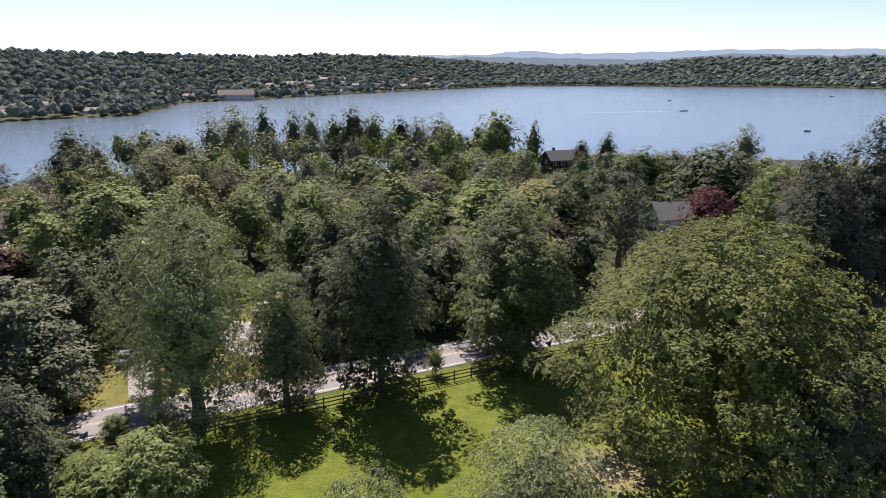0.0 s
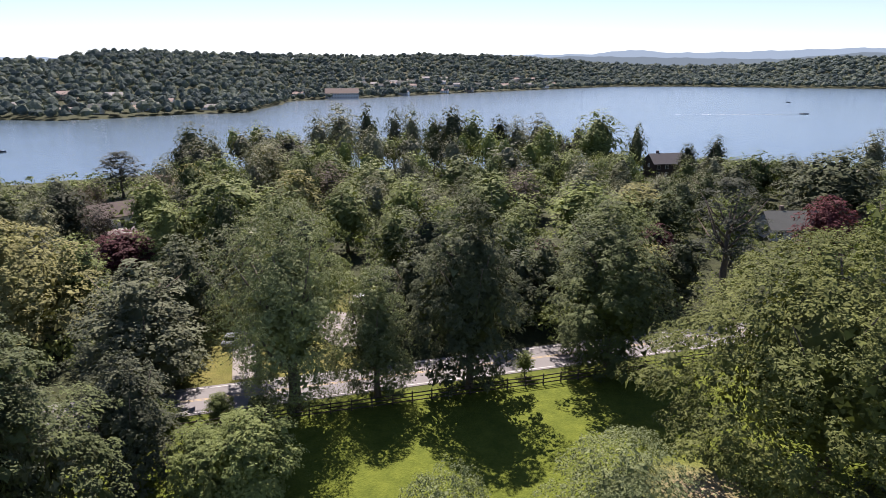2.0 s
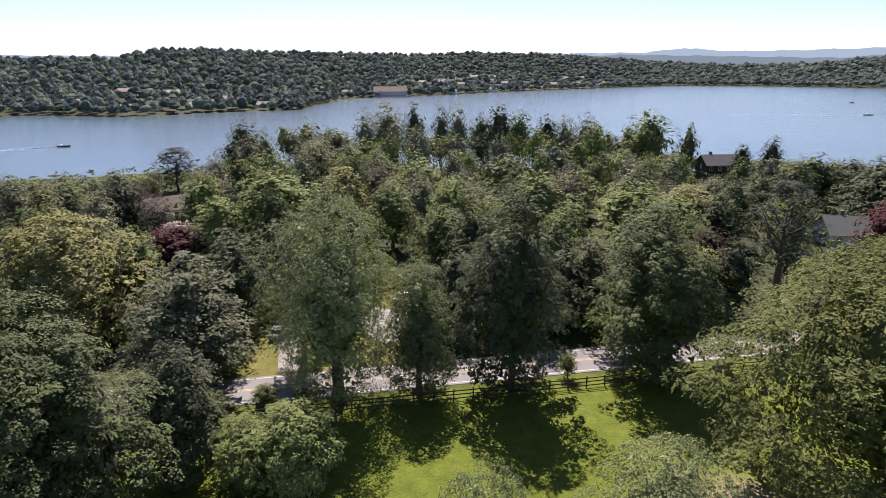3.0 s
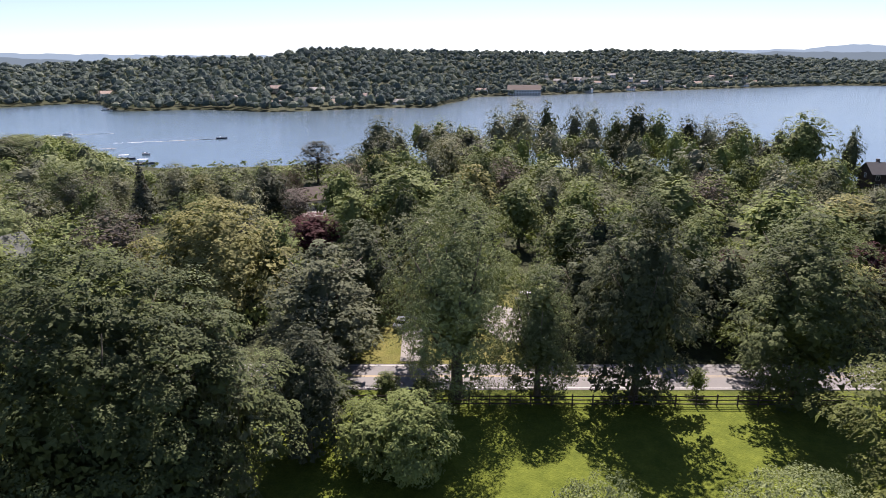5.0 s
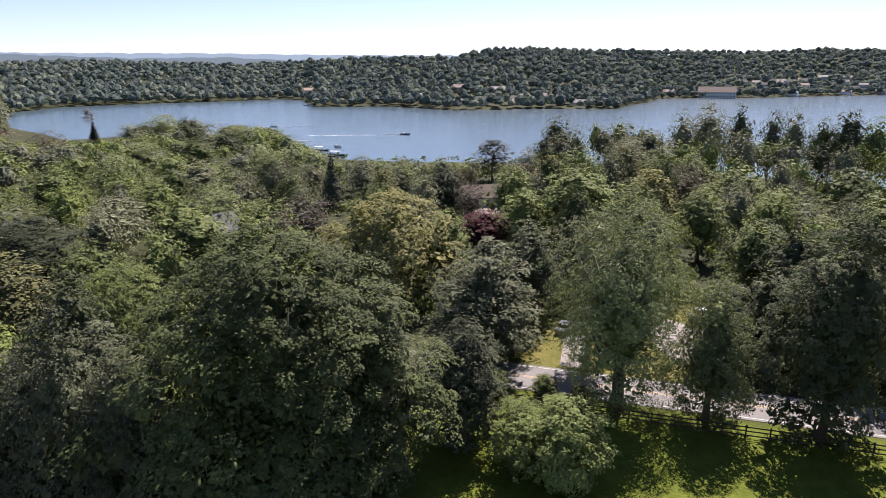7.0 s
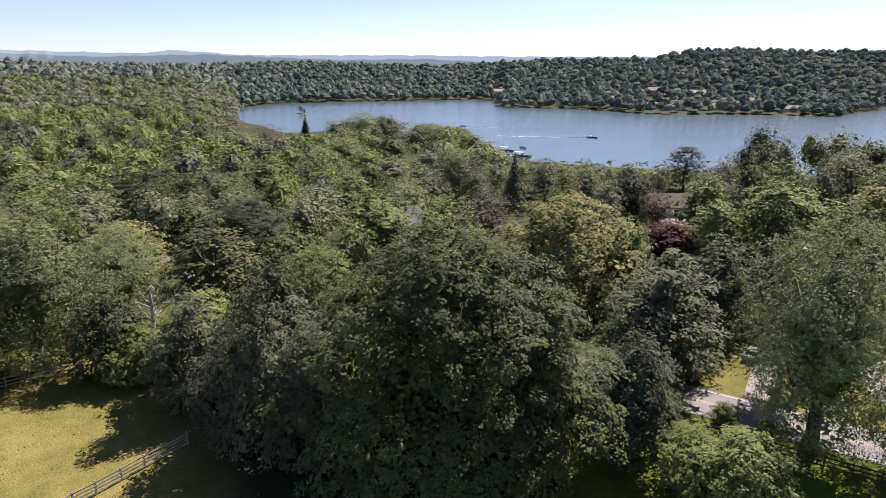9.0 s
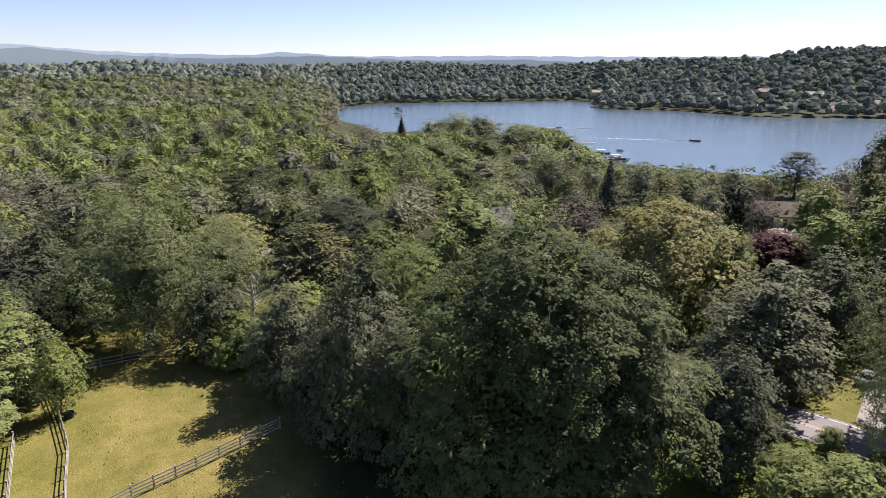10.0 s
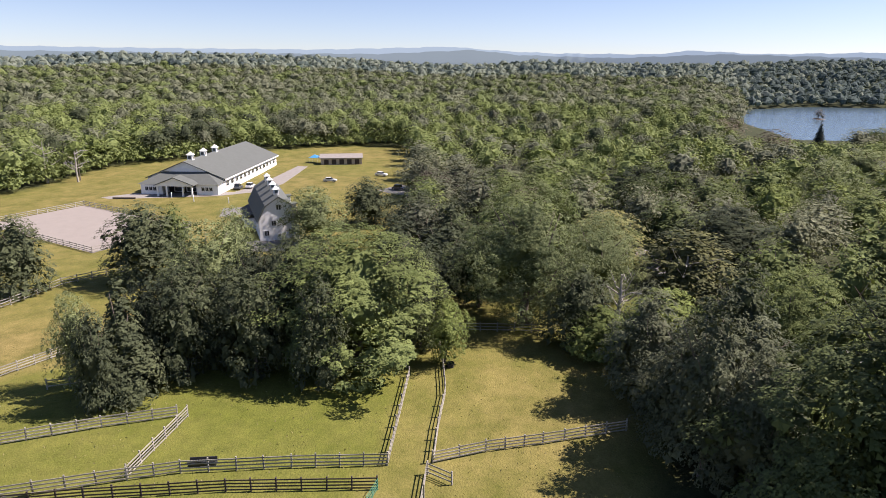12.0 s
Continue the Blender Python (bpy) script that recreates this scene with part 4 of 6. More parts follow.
fence([(-53.8, -8.7), (-59.9, -9.2), (-67.3, -9.5), (-74.3, -10.8), (-81.0, -12.4)], WOOD_GREY, "weathered fence on the far side of the mown lane", 3)
fence([(-53.8, -8.7), (-56.5, -3.8), (-58.8, 1.9), (-62.8, 10.7)], WOOD_GREY, "weathered fence running into the trees", 4)
fence([(-47.0, -36.5), (-58.0, -36.7)], WOOD_GREY, "pale weathered fence crossing the pasture", 4)
fence([(-46.5, -58.5), (-49.9, -52.5), (-54.5, -44.5), (-57.8, -37.8)], WOOD_GREY, GREY_FENCE, 4)
fence([(-72.0, -25.8), (-73.7, -15.4)], WOOD_GREY, "grey fence in the shade of the maple", 3)
fence([(-61.0, -56.2), (-66.1, -45.2)], WOOD_GREY, "grey two-rail fence in deep shade", 2)
fence([(-67.3, -45.2), (-70.5, -40.8), (-72.0, -25.8)], WOOD_GREY, "grey two-rail fence under the trees", 2)
fence([(-76.0, -84.0), (-85.3, -82.5), (-95.4, -81.4), (-101.6, -77.2), (-112.0, -68.0)], WOOD_GREY, "long weathered fence below the sand arena", 3)
fence([(-56.0, -67.5), (-62.9, -64.3), (-70.6, -61.0)], WOOD_GREY, "pale sunlit fence beside the thicket", 4)
fence([(-52.5, -61.0), (-56.6, -58.6)], WOOD_GREY, "short pale fence beside the pasture", 3)
fence([(-83.0, -30.0), (-86.6, -12.1), (-88.5, 5.2), (-89.5, 14.0)], WOOD_GREY, "shaded fence behind the lane trees", 3)
fence([(-51.9, -8.9), (-48.4, -8.65), (-43.5, -8.3)], WOOD_GREY, "weathered fence along the lower lane", 3)
fence([(-51.9, -8.9), (-50.7, -6.4)], WOOD_GREY, "short side rail of the lane fence", 3)
ARENA = [(-156.8, -123.0), (-132.1, -131.0), (-114.5, -89.6), (-139.0, -81.6)]
fence(ARENA + ARENA[:1], WOOD_GREY, "pale wooden fence round the sand riding arena", 3, 1.3, 2.6)

# a green painted gate by the lane
gate = tagged(new("field_gate"), "green painted metal field gate beside the lane", "gate")
GATE_GREEN = material("green_gate_paint", (0.05, 0.22, 0.16), 0.5, vary=0.15)
for k in range(4):
    part("gate_bar", boxed(-0.02, 0, 0.2 + k * 0.3, 0.02, 2.6, 0.25 + k * 0.3, bevel=0.005), GATE_GREEN, gate)
for y in (0, 1.3, 2.6):
    part("gate_upright", boxed(-0.03, y - 0.03, 0.0, 0.03, y + 0.03, 1.25, bevel=0.005), GATE_GREEN, gate)
gate.matrix_basis = pose(-48.9, -13.0, 0, 0, 0, 262)

# water trough and tub
tub = tagged(new("water_tub"), "black round rubber water tub by the lane fence", "tub")
bm = bmesh.new()
bmesh.ops.create_cone(bm, cap_ends=True, segments=20, radius1=0.45, radius2=0.55, depth=0.6, matrix=Matrix.Translation((0, 0, 0.3)))
bmesh.ops.inset_region(bm, faces=[f for f in bm.faces if f.normal.z > 0.9], thickness=0.06, depth=-0.2)
part("tub_body", bm, RUBBER, tub)
tub.matrix_basis = pose(-74.8, -9.9, 0)
trough = tagged(new("water_trough"), "dark oblong water trough along the fence", "trough")
part("trough_body", prism([(-0.35, 0), (0.35, 0), (0.45, 0.6), (0.38, 0.6), (0.3, 0.15), (-0.3, 0.15), (-0.38, 0.6), (-0.45, 0.6)], -1.3, 1.3), DOOR_DARK, trough)
trough.matrix_basis = pose(-50.0, -30.6, 0, 0, 0, 14)

# ---- sand arena ----
bm = bmesh.new()
top = [bm.verts.new((x, y, 0.06)) for x, y in ARENA]
low = [bm.verts.new((x, y, -0.3)) for x, y in ARENA]
bm.faces.new(top)
for i in range(4):
    bm.faces.new((top[i], low[i], low[(i + 1) % 4], top[(i + 1) % 4]))
bmesh.ops.recalc_face_normals(bm, faces=bm.faces)
me = bpy.data.meshes.new("pavement")
bm.to_mesh(me)
bm.free()
me.materials.append(SAND)
tagged(new("pavement", me), "pinkish grey sand of the riding arena", "arena", kind="structure")


# ---- windows and doors of buildings ----
def window(parent, x, y, z, w, h, turn, bars=1):
    """A framed window let into a wall: frame, glass, bars. turn: the way that it faces, 0 is -y."""
    thing = part("window", boxed(-w / 2 - 0.1, -0.06, -0.1, w / 2 + 0.1, 0.0, h + 0.1, bevel=0.01), WHITE, parent)
    thing.matrix_basis = pose(x, y, z, 0, 0, turn)
    part("pane", boxed(-w / 2, -0.085, 0, w / 2, -0.062, h), GLASS, thing)
    for i in range(bars):
        bx = -w / 2 + w * (i + 1) / (bars + 1)
        part("glazing_bar", boxed(bx - 0.03, -0.11, 0, bx + 0.03, -0.087, h), WHITE, thing)
    return thing


def gable_roof(w, l, eave, ridge, over=0.5, thick=0.22):
    """A roof with the ridge along y over a plan w wide and l long, centred."""
    half, slope = w / 2 + over, (ridge - eave) / (w / 2)
    low = eave - over * slope
    return prism([(-half, low), (0, ridge), (half, low), (half, low + thick), (0, ridge + thick), (-half, low + thick)], -l / 2 - over, l / 2 + over)


def gable_wall(w, l, eave, ridge):
    return prism([(-w / 2, -0.4), (w / 2, -0.4), (w / 2, eave), (0, ridge), (-w / 2, eave)], -l / 2, l / 2)


def cupola(parent, x, y, z, s=1.0):
    c = part("cupola", boxed(-0.8 * s, -0.8 * s, -0.6, 0.8 * s, 0.8 * s, 1.5 * s, bevel=0.04), WHITE, parent)
    c.matrix_basis = pose(x, y, z)
    bm = bmesh.new()
    bmesh.ops.create_cone(bm, cap_ends=True, segments=4, radius1=1.5 * s, radius2=0.05, depth=1.0 * s, matrix=Matrix.Translation((0, 0, 2.0 * s)) @ pose(0, 0, 0, 0, 0, 45))
    part("cupola_roof", bm, WHITE, c)
    for a in range(4):
        lv = part("louvre", boxed(-0.45 * s, -0.84 * s, 0.3 * s, 0.45 * s, -0.805 * s, 1.25 * s), ROOF_GREY, c)
        lv.matrix_basis = pose(0, 0, 0, 0, 0, 90 * a)


# ---- riding hall: long white building, grey roof, porch in front ----
def riding_hall():
    hall = tagged(new("riding_hall"), "long white riding hall with grey shingle roof and cupolas", "riding hall")
    w, l, eave, ridge = 23.5, 56.0, 4.3, 9.2
    part("wall", gable_wall(w, l, eave, ridge), WHITE, hall)
    part("roof", gable_roof(w, l, eave, ridge, 0.7), ROOF_GREY, hall)
    # lower front range with hipped roof
    f = -l / 2
    part("front_wall", boxed(-w / 2 + 0.003, f - 5.0, -0.4, -5.2, f - 0.003, 3.2), WHITE, hall)
    part("front_wall", boxed(5.2, f - 5.0, -0.4, w / 2 - 0.003, f - 0.003, 3.2), WHITE, hall)
    bm = bmesh.new()
    v = [bm.verts.new(p) for p in ((-w / 2 - 0.6, f - 5.6, 3.2), (w / 2 + 0.6, f - 5.6, 3.2), (w / 2 + 0.6, f + 0.5, 3.6), (w / 2 - 5.5, f + 0.4, 6.4), (-w / 2 + 5.5, f + 0.4, 6.4), (-w / 2 - 0.6, f + 0.5, 3.6))]
    bm.faces.new((v[0], v[1], v[3], v[4]))
    bm.faces.new((v[1], v[2], v[3]))
    bm.faces.new((v[0], v[4], v[5]))
    bm.faces.new((v[2], v[5], v[4], v[3]))
    bm.faces.new((v[0], v[5], v[2], v[1]))
    bmesh.ops.recalc_face_normals(bm, faces=bm.faces)
    part("front_roof", bm, ROOF_GREY, hall)
    # porch with white posts and a low gable
    part("porch_roof", gable_roof(10.8, 4.2, 3.5, 5.6, 0.5), ROOF_GREY, hall).matrix_basis = pose(0, f - 6.2, 0)
    part("porch_gable", prism([(-5.4, 3.1), (5.4, 3.1), (5.4, 3.45), (0, 5.5), (-5.4, 3.45)], f - 8.3, f - 8.0), WHITE, hall)
    for x in (-5.1, -2.4, 2.4, 5.1):
        part("porch_post", boxed(x - 0.22, f - 8.3, 0, x + 0.22, f - 7.86, 3.2, bevel=0.03), WHITE, hall)
    part("porch_back", boxed(-5.2, f - 0.6, -0.4, 5.2, f - 0.2, 3.6), DARK_SIDING, hall)
    for x in (-1.9, 1.9):
        d = part("barn_door", boxed(x - 1.7, f - 0.75, 0.05, x + 1.7, f - 0.61, 3.1, bevel=0.02), DOOR_DARK, hall)
        for k in (-1.5, 1.5):
            part("door_trim", boxed(x + k - 0.12, f - 0.8, 0.05, x + k + 0.12, f - 0.752, 3.1), WHITE, d)
        for z in (0.2, 1.6, 2.95):
            part("door_trim", boxed(x - 1.37, f - 0.8, z - 0.1, x + 1.37, f - 0.752, z + 0.1), WHITE, d)
    for x in (-9.9, -8.7, -7.5, 7.2, 8.4, 9.6):
        window(hall, x, f - 5.0, 1.2, 0.9, 1.1, 0, 1)
    for i in range(13):
        y = f + 3.0 + i * 4.1
        window(hall, w / 2, y, 1.7, 2.1, 1.3, 90, 2)
        window(hall, -w / 2, y, 1.7, 2.1, 1.3, -90, 2)
        part("wall_batten", boxed(w / 2, y + 1.95, 0, w / 2 + 0.1, y + 2.15, eave - 0.2), WHITE, hall)
    part("eave_trim", boxed(w / 2 + 0.703, f - 0.5, eave - 0.62, w / 2 + 0.82, -f + 0.5, eave - 0.2), WHITE, hall)
    for y in (-23, -13, -3):
        cupola(hall, 0, y, ridge, 1.0)
    hall.matrix_basis = pose(-209.0, -109.6, 0, 0, 0, 96.4 - 0.0)
    return hall


riding_hall()


# ---- barn with a gambrel roof ----
def barn():
    b = tagged(new("barn"), "white gambrel-roofed barn with grey shingles and cupolas", "barn")
    w, l = 8.6, 25.0
    out = [(-w / 2, -0.4), (w / 2, -0.4), (w / 2, 4.6), (w / 2 - 1.5, 7.6), (0, 9.5), (-w / 2 + 1.5, 7.6), (-w / 2, 4.6)]
    part("wall", prism(out, -l / 2, l / 2), WHITE, b)
    roof = [(-w / 2 - 0.5, 4.1), (-w / 2 + 1.4, 7.75), (0, 9.62), (w / 2 - 1.4, 7.75), (w / 2 + 0.5, 4.1), (w / 2 + 0.6, 4.35), (w / 2 - 1.3, 8.0), (0, 9.95), (-w / 2 + 1.3, 8.0), (-w / 2 - 0.6, 4.35)]
    part("roof", prism(roof, -l / 2 - 0.5, l / 2 + 0.5), ROOF_GREY, b)
    for y in (-9, -2.5, 4, 10):
        cupola(b, 0, y, 9.8, 0.75)
    for x, z in ((0, 6.9), (-1.2, 3.4), (2.4, 1.2), (-2.8, 1.2)):
        window(b, x, -l / 2, z, 0.9, 1.1, 0, 1)
    for x, z0 in ((2.5, 5.6),):
        for y in (-7, 3):
            dm = part("dormer", boxed(x * 1.52 - 0.7, y - 0.9, 5.0, x * 1.52 + 0.7, y + 0.9, 7.0, bevel=0.03), WHITE, b)
            part("dormer_roof", boxed(x * 1.52 - 1.0, y - 1.1, 7.0, x * 1.52 + 1.0, y + 1.1, 7.18), ROOF_GREY, dm)
    # low wing against the shaded side
    part("lean_to_roof", prism([(-w / 2 - 2.6, 2.5), (-w / 2 - 0.02, 3.7), (-w / 2 - 0.02, 3.9), (-w / 2 - 2.6, 2.7)], 0, 12), ROOF_DARK, b)
    part("lean_to_wall", boxed(-w / 2 - 2.3, 0.3, -0.4, -w / 2 - 0.02, 11.6, 2.48), WHITE, b)
    b.matrix_basis = pose(-142.3, -62.0, 0, 0, 0, 119)


barn()


# ---- houses ----
WALLS = {"white": WHITE, "grey": material("grey_siding", (0.5, 0.51, 0.52), 0.7, vary=0.08), "tan": material("tan_siding", (0.42, 0.35, 0.28), 0.75, vary=0.1),
         "blue": material("blue_siding", (0.20, 0.27, 0.37), 0.7, vary=0.08), "brown": DARK_SIDING}


HOUSES = []


def house(x, y, w, depth, storeys, turn, wall, roof, label, chimney=True, z=None):
    h = tagged(new("house"), label, "house")
    eave = 2.9 * storeys
    ridge = eave + depth * 0.36
    body = part("wall", gable_wall(depth, w, eave, ridge), WALLS[wall], h)
    body.matrix_basis = pose(0, 0, 0, 0, 0, 90)
    rf = part("roof", gable_roof(depth, w, eave, ridge, 0.5), roof, h)
    rf.matrix_basis = pose(0, 0, 0, 0, 0, 90)
    if chimney:
        part("chimney", boxed(-0.5, -0.4, 0, 0.5, 0.4, 2.2, bevel=0.03), ROOF_BROWN, rf).matrix_basis = pose(depth * 0.12, w * 0.22, ridge - 1.0)
    n = max(2, int(w / 3.2))
    for s in range(storeys):
        for i in range(n):
            wx = -w / 2 + w * (i + 0.5) / n
            if s == 0 and i == n // 2:
                part("door", boxed(wx - 0.5, -depth / 2 - 0.06, 0.05, wx + 0.5, -depth / 2 + 0.05, 2.1, bevel=0.02), DOOR_DARK, h)
            else:
                window(h, wx, -depth / 2, 0.9 + 2.9 * s, 1.2, 1.4, 0, 1)
    for sx, tr in ((-w / 2, -90), (w / 2, 90)):
        window(h, sx, 0, eave - 1.7, 1.2, 1.4, tr, 1)
    h.matrix_basis = pose(x, y, ground_z(x, y) if z is None else z, 0, 0, turn)
    HOUSES.append((x, y))
    return h


def facing(x, y, off=0):
    """The turn by which a house at x, y looks at the camera's foot."""
    return math.degrees(math.atan2(-x, y)) + off


house(60.0, 158.0, 15, 9, 1, facing(60, 158, 28), "grey", ROOF_GREY, "pale grey house with a grey gabled roof among trees")
house(73.0, 163.0, 12, 7, 1, facing(73, 163, 10), "tan", ROOF_BROWN, "low garage wing with a brown roof beside a house", False)
house(48.5, 262.0, 14, 9, 2, facing(48, 262, 30), "brown", ROOF_DARK, "dark brown gabled house on the lake shore")
house(137.0, 249.0, 12, 8, 1, facing(137, 249, 15), "grey", ROOF_GREY, "low grey house by the lake", False)
house(-117.0, 65.0, 13, 9, 2, facing(-117, 65, 32), "grey", ROOF_GREY, "grey house mostly hidden among tall trees", False)
house(-56.0, 100.0, 12, 8, 1, facing(-56, 100, 10), "white", ROOF_DARK, "white house in deep shade across the road")
house(-112.0, 150.0, 14, 8, 1, facing(-112, 150, 20), "white", ROOF_BROWN, "white low house beyond the red-leaved tree", False)
house(-265.0, 128.0, 9, 7, 1, facing(-265, 128, 20), "white", ROOF_GREY, "small white house half hidden by trees", False)
SHORE = [(-887, 687, 16, "grey"), (-809, 647, 18, "white"), (-602, 622, 14, "white"), (-566, 623, 20, "white"), (-483, 610, 16, "grey"), (-462, 623, 13, "white"), (-497, 705, 18, "tan"), (-547, 692, 21, "tan"), (-452, 677, 10, "white"), (-431, 674, 15, "blue"), (-434, 710, 16, "white"), (-409, 713, 10, "grey"), (-386, 716, 18, "white"), (-421, 1096, 20, "grey"), (-408, 989, 13, "tan"), (-444, 684, 12, "white"), (-439, 659, 9, "grey")]
TOWN = [(-316, 1255, 17, "grey"), (-277, 1299, 22, "white"), (-284, 1424, 17, "white"), (-258, 1516, 22, "tan"), (-280, 1565, 21, "grey"), (-216, 1446, 19, "white"), (-171, 1536, 20, "tan"), (-124, 1645, 23, "white"), (-104, 1733, 28, "tan"), (-86, 1850, 28, "tan"), (-41, 1844, 26, "grey"), (-38, 1974, 25, "tan"), (4, 1862, 22, "white"), (-208, 1588, 18, "grey"), (-324, 1399, 17, "tan"), (-164, 1678, 19, "white"), (1032, 1569, 19, "white")]
# Far roofs: the brightness of sun on them is put into these paler colours.
ROOF_LIGHT = material("sunlit_shingle", (0.34, 0.32, 0.30), 0.85, vary=0.15, scale=0.9)
ROOF_TAN = material("tan_shingle", (0.36, 0.27, 0.22), 0.85, vary=0.15, scale=0.9)
# more of the town on the slope behind the lakeside hall
town_rng = random.Random(41)
for k in range(26):
    az = town_rng.uniform(7.5, 15.8) if k % 3 else town_rng.uniform(-1.0, 4.0)
    r = float(np.interp(az, FAR_SHORE[:, 0], FAR_SHORE[:, 1])) + town_rng.uniform(18, 210)
    TOWN.append((-math.sin(radians(az)) * r, math.cos(radians(az)) * r, town_rng.uniform(14, 22), town_rng.choice(("white", "tan", "grey", "white"))))
for i, (x, y, w, wall) in enumerate(SHORE + TOWN):
    roofs = (ROOF_LIGHT, ROOF_TAN, ROOF_GREY)
    house(x, y, w, 9 + (i % 3), 2 if i % 4 else 1, facing(x, y, (i * 37) % 60 - 30), wall, roofs[i % 3], f"{wall} gabled house among trees on the far shore")["group"] = "houses along the far shore"


def lake_hall():
    """Large pale hall on the water across the lake."""
    h = tagged(new("boathouse"), "large pale lakeside hall with a broad brown roof", "hall")
    body = part("wall", gable_wall(26, 58, 9.5, 17.5), WALLS["white"], h)
    body.matrix_basis = pose(0, 0, 0, 0, 0, 90)
    part("roof", gable_roof(26, 58, 9.5, 17.5, 1.0, 0.4), ROOF_BROWN, h).matrix_basis = pose(0, 0, 0, 0, 0, 90)
    part("balcony", boxed(-29, -16, 4.6, 29, -13.02, 5.0), WALLS["grey"], h)
    for i in range(12):
        part("balcony_post", boxed(-28 + i * 5.09 - 0.2, -15.9, 0, -28 + i * 5.09 + 0.2, -15.5, 4.6), WHITE, h)
    for s in range(2):
        for i in range(12):
            window(h, -26.5 + i * 4.8, -13.0, 1.2 + 4.6 * s, 2.6, 2.4, 0, 1)
    h.matrix_basis = pose(-356, 1140, -3.0, 0, 0, facing(-356, 1140))
    HOUSES.extend([(-356, 1140), (-375, 1135), (-337, 1146)])


lake_hall()

# sheds and garden behind the hall
shed = tagged(new("shed"), "long low wooden shed with a pale metal roof", "shed")
part("wall", boxed(-8, -2.5, -0.3, 8, 2.5, 2.4), WALLS["tan"], shed)
part("roof", prism([(-3.2, 2.4), (3.2, 3.4), (3.2, 3.6), (-3.2, 2.6)], -8.5, 8.5), TIN, shed).matrix_basis = pose(0, 0, 0, 0, 0, 90)
for i in range(5):
    part("door", boxed(-6.8 + i * 3.0, -2.56, 0.05, -5.0 + i * 3.0, -2.45, 2.0), DARK_SIDING, shed)
shed.matrix_basis = pose(-247.0, -77.5, ground_z(-247, -77.5), 0, 0, facing(-247, -77.5))
TARP = material("blue_tarp", (0.05, 0.25, 0.5), 0.5, vary=0.15)
tent = tagged(new("canopy_tent"), "small blue canopy tent on four poles", "tent")
bm = bmesh.new()
bmesh.ops.create_cone(bm, cap_ends=False, segments=4, radius1=2.8, radius2=0.05, depth=1.1, matrix=Matrix.Translation((0, 0, 2.7)) @ pose(0, 0, 0, 0, 0, 45))
part("canopy", bm, TARP, tent)
for sx in (-1.8, 1.8):
    for sy in (-1.8, 1.8):
        part("pole", boxed(sx - 0.04, sy - 0.04, 0, sx + 0.04, sy + 0.04, 2.3), METAL, tent)
tent.matrix_basis = pose(-247.0, -88.5, ground_z(-247, -88.5))


# ---- vehicles ----
def car(x, y, turn, color, label, name="car", suv=False):
    paint = material("car_paint", color, 0.3, 0.2, vary=0.03)
    c = tagged(new(name), label, "car")
    t = 1.75 if suv else 1.45
    side = [(-2.2, 0.35), (2.2, 0.35), (2.25, 0.75), (1.9, 0.92), (1.0, 1.0), (-1.9, 1.02), (-2.2, 0.85)]
    body = prism(side, -0.88, 0.88)
    bmesh.ops.bevel(body, geom=list(body.edges), offset=0.07, segments=2, affect="EDGES")
    part("body", body, paint, c, smooth=False)
    cabin = prism([(-1.75 if suv else -1.5, 0.98), (1.0, 0.98), (0.35, t), (-1.3, t)], -0.76, 0.76)
    bmesh.ops.bevel(cabin, geom=list(cabin.edges), offset=0.06, segments=2, affect="EDGES")
    part("cabin", cabin, GLASS, c, "dark tinted windows")
    part("roof", boxed(-1.32, -0.72, t - 0.02, 0.36, 0.72, t + 0.05, bevel=0.03), paint, c)
    for wx in (-1.35, 1.4):
        for wy in (-0.86, 0.86):
            bm = bmesh.new()
            bmesh.ops.create_cone(bm, cap_ends=True, segments=18, radius1=0.34, radius2=0.34, depth=0.24, matrix=pose(0, 0, 0, 90))
            wheel = part("wheel", bm, RUBBER, c)
            wheel.matrix_basis = pose(wx, wy, 0.34)
            bm = bmesh.new()
            bmesh.ops.create_cone(bm, cap_ends=True, segments=12, radius1=0.2, radius2=0.2, depth=0.26, matrix=pose(0, 0, 0, 90))
            part("rim", bm, METAL, wheel)
    for wy in (-0.6, 0.6):
        part("headlight", boxed(2.14, wy - 0.18, 0.62, 2.25, wy + 0.18, 0.78, bevel=0.02), WHITE, c)
    c.matrix_basis = pose(x, y, ground_z(x, y) + 0.05, 0, 0, turn)
    return c


car(-42.8, 79.5, 100, (0.22, 0.24, 0.27), "silver-grey car parked on the drive across the road")
car(-28.7, 97.5, 60, (0.75, 0.76, 0.78), "white and dark car parked on gravel", suv=True)
car(-188.0, -93.0, 190, (0.1, 0.11, 0.13), "dark car parked beside the riding hall", suv=True)
car(-190.8, -90.2, 185, (0.72, 0.72, 0.73), "white van parked beside the riding hall", suv=True)
car(-221.7, -55.0, 80, (0.75, 0.75, 0.75), "white car at the edge of the field")
car(-206.5, -69.0, 95, (0.55, 0.56, 0.58), "pale car parked on the grass")
car(-196.0, -43.0, 70, (0.05, 0.05, 0.06), "dark car parked under trees", suv=True)
car(-199.0, -38.0, 75, (0.6, 0.6, 0.6), "silver car parked under trees")


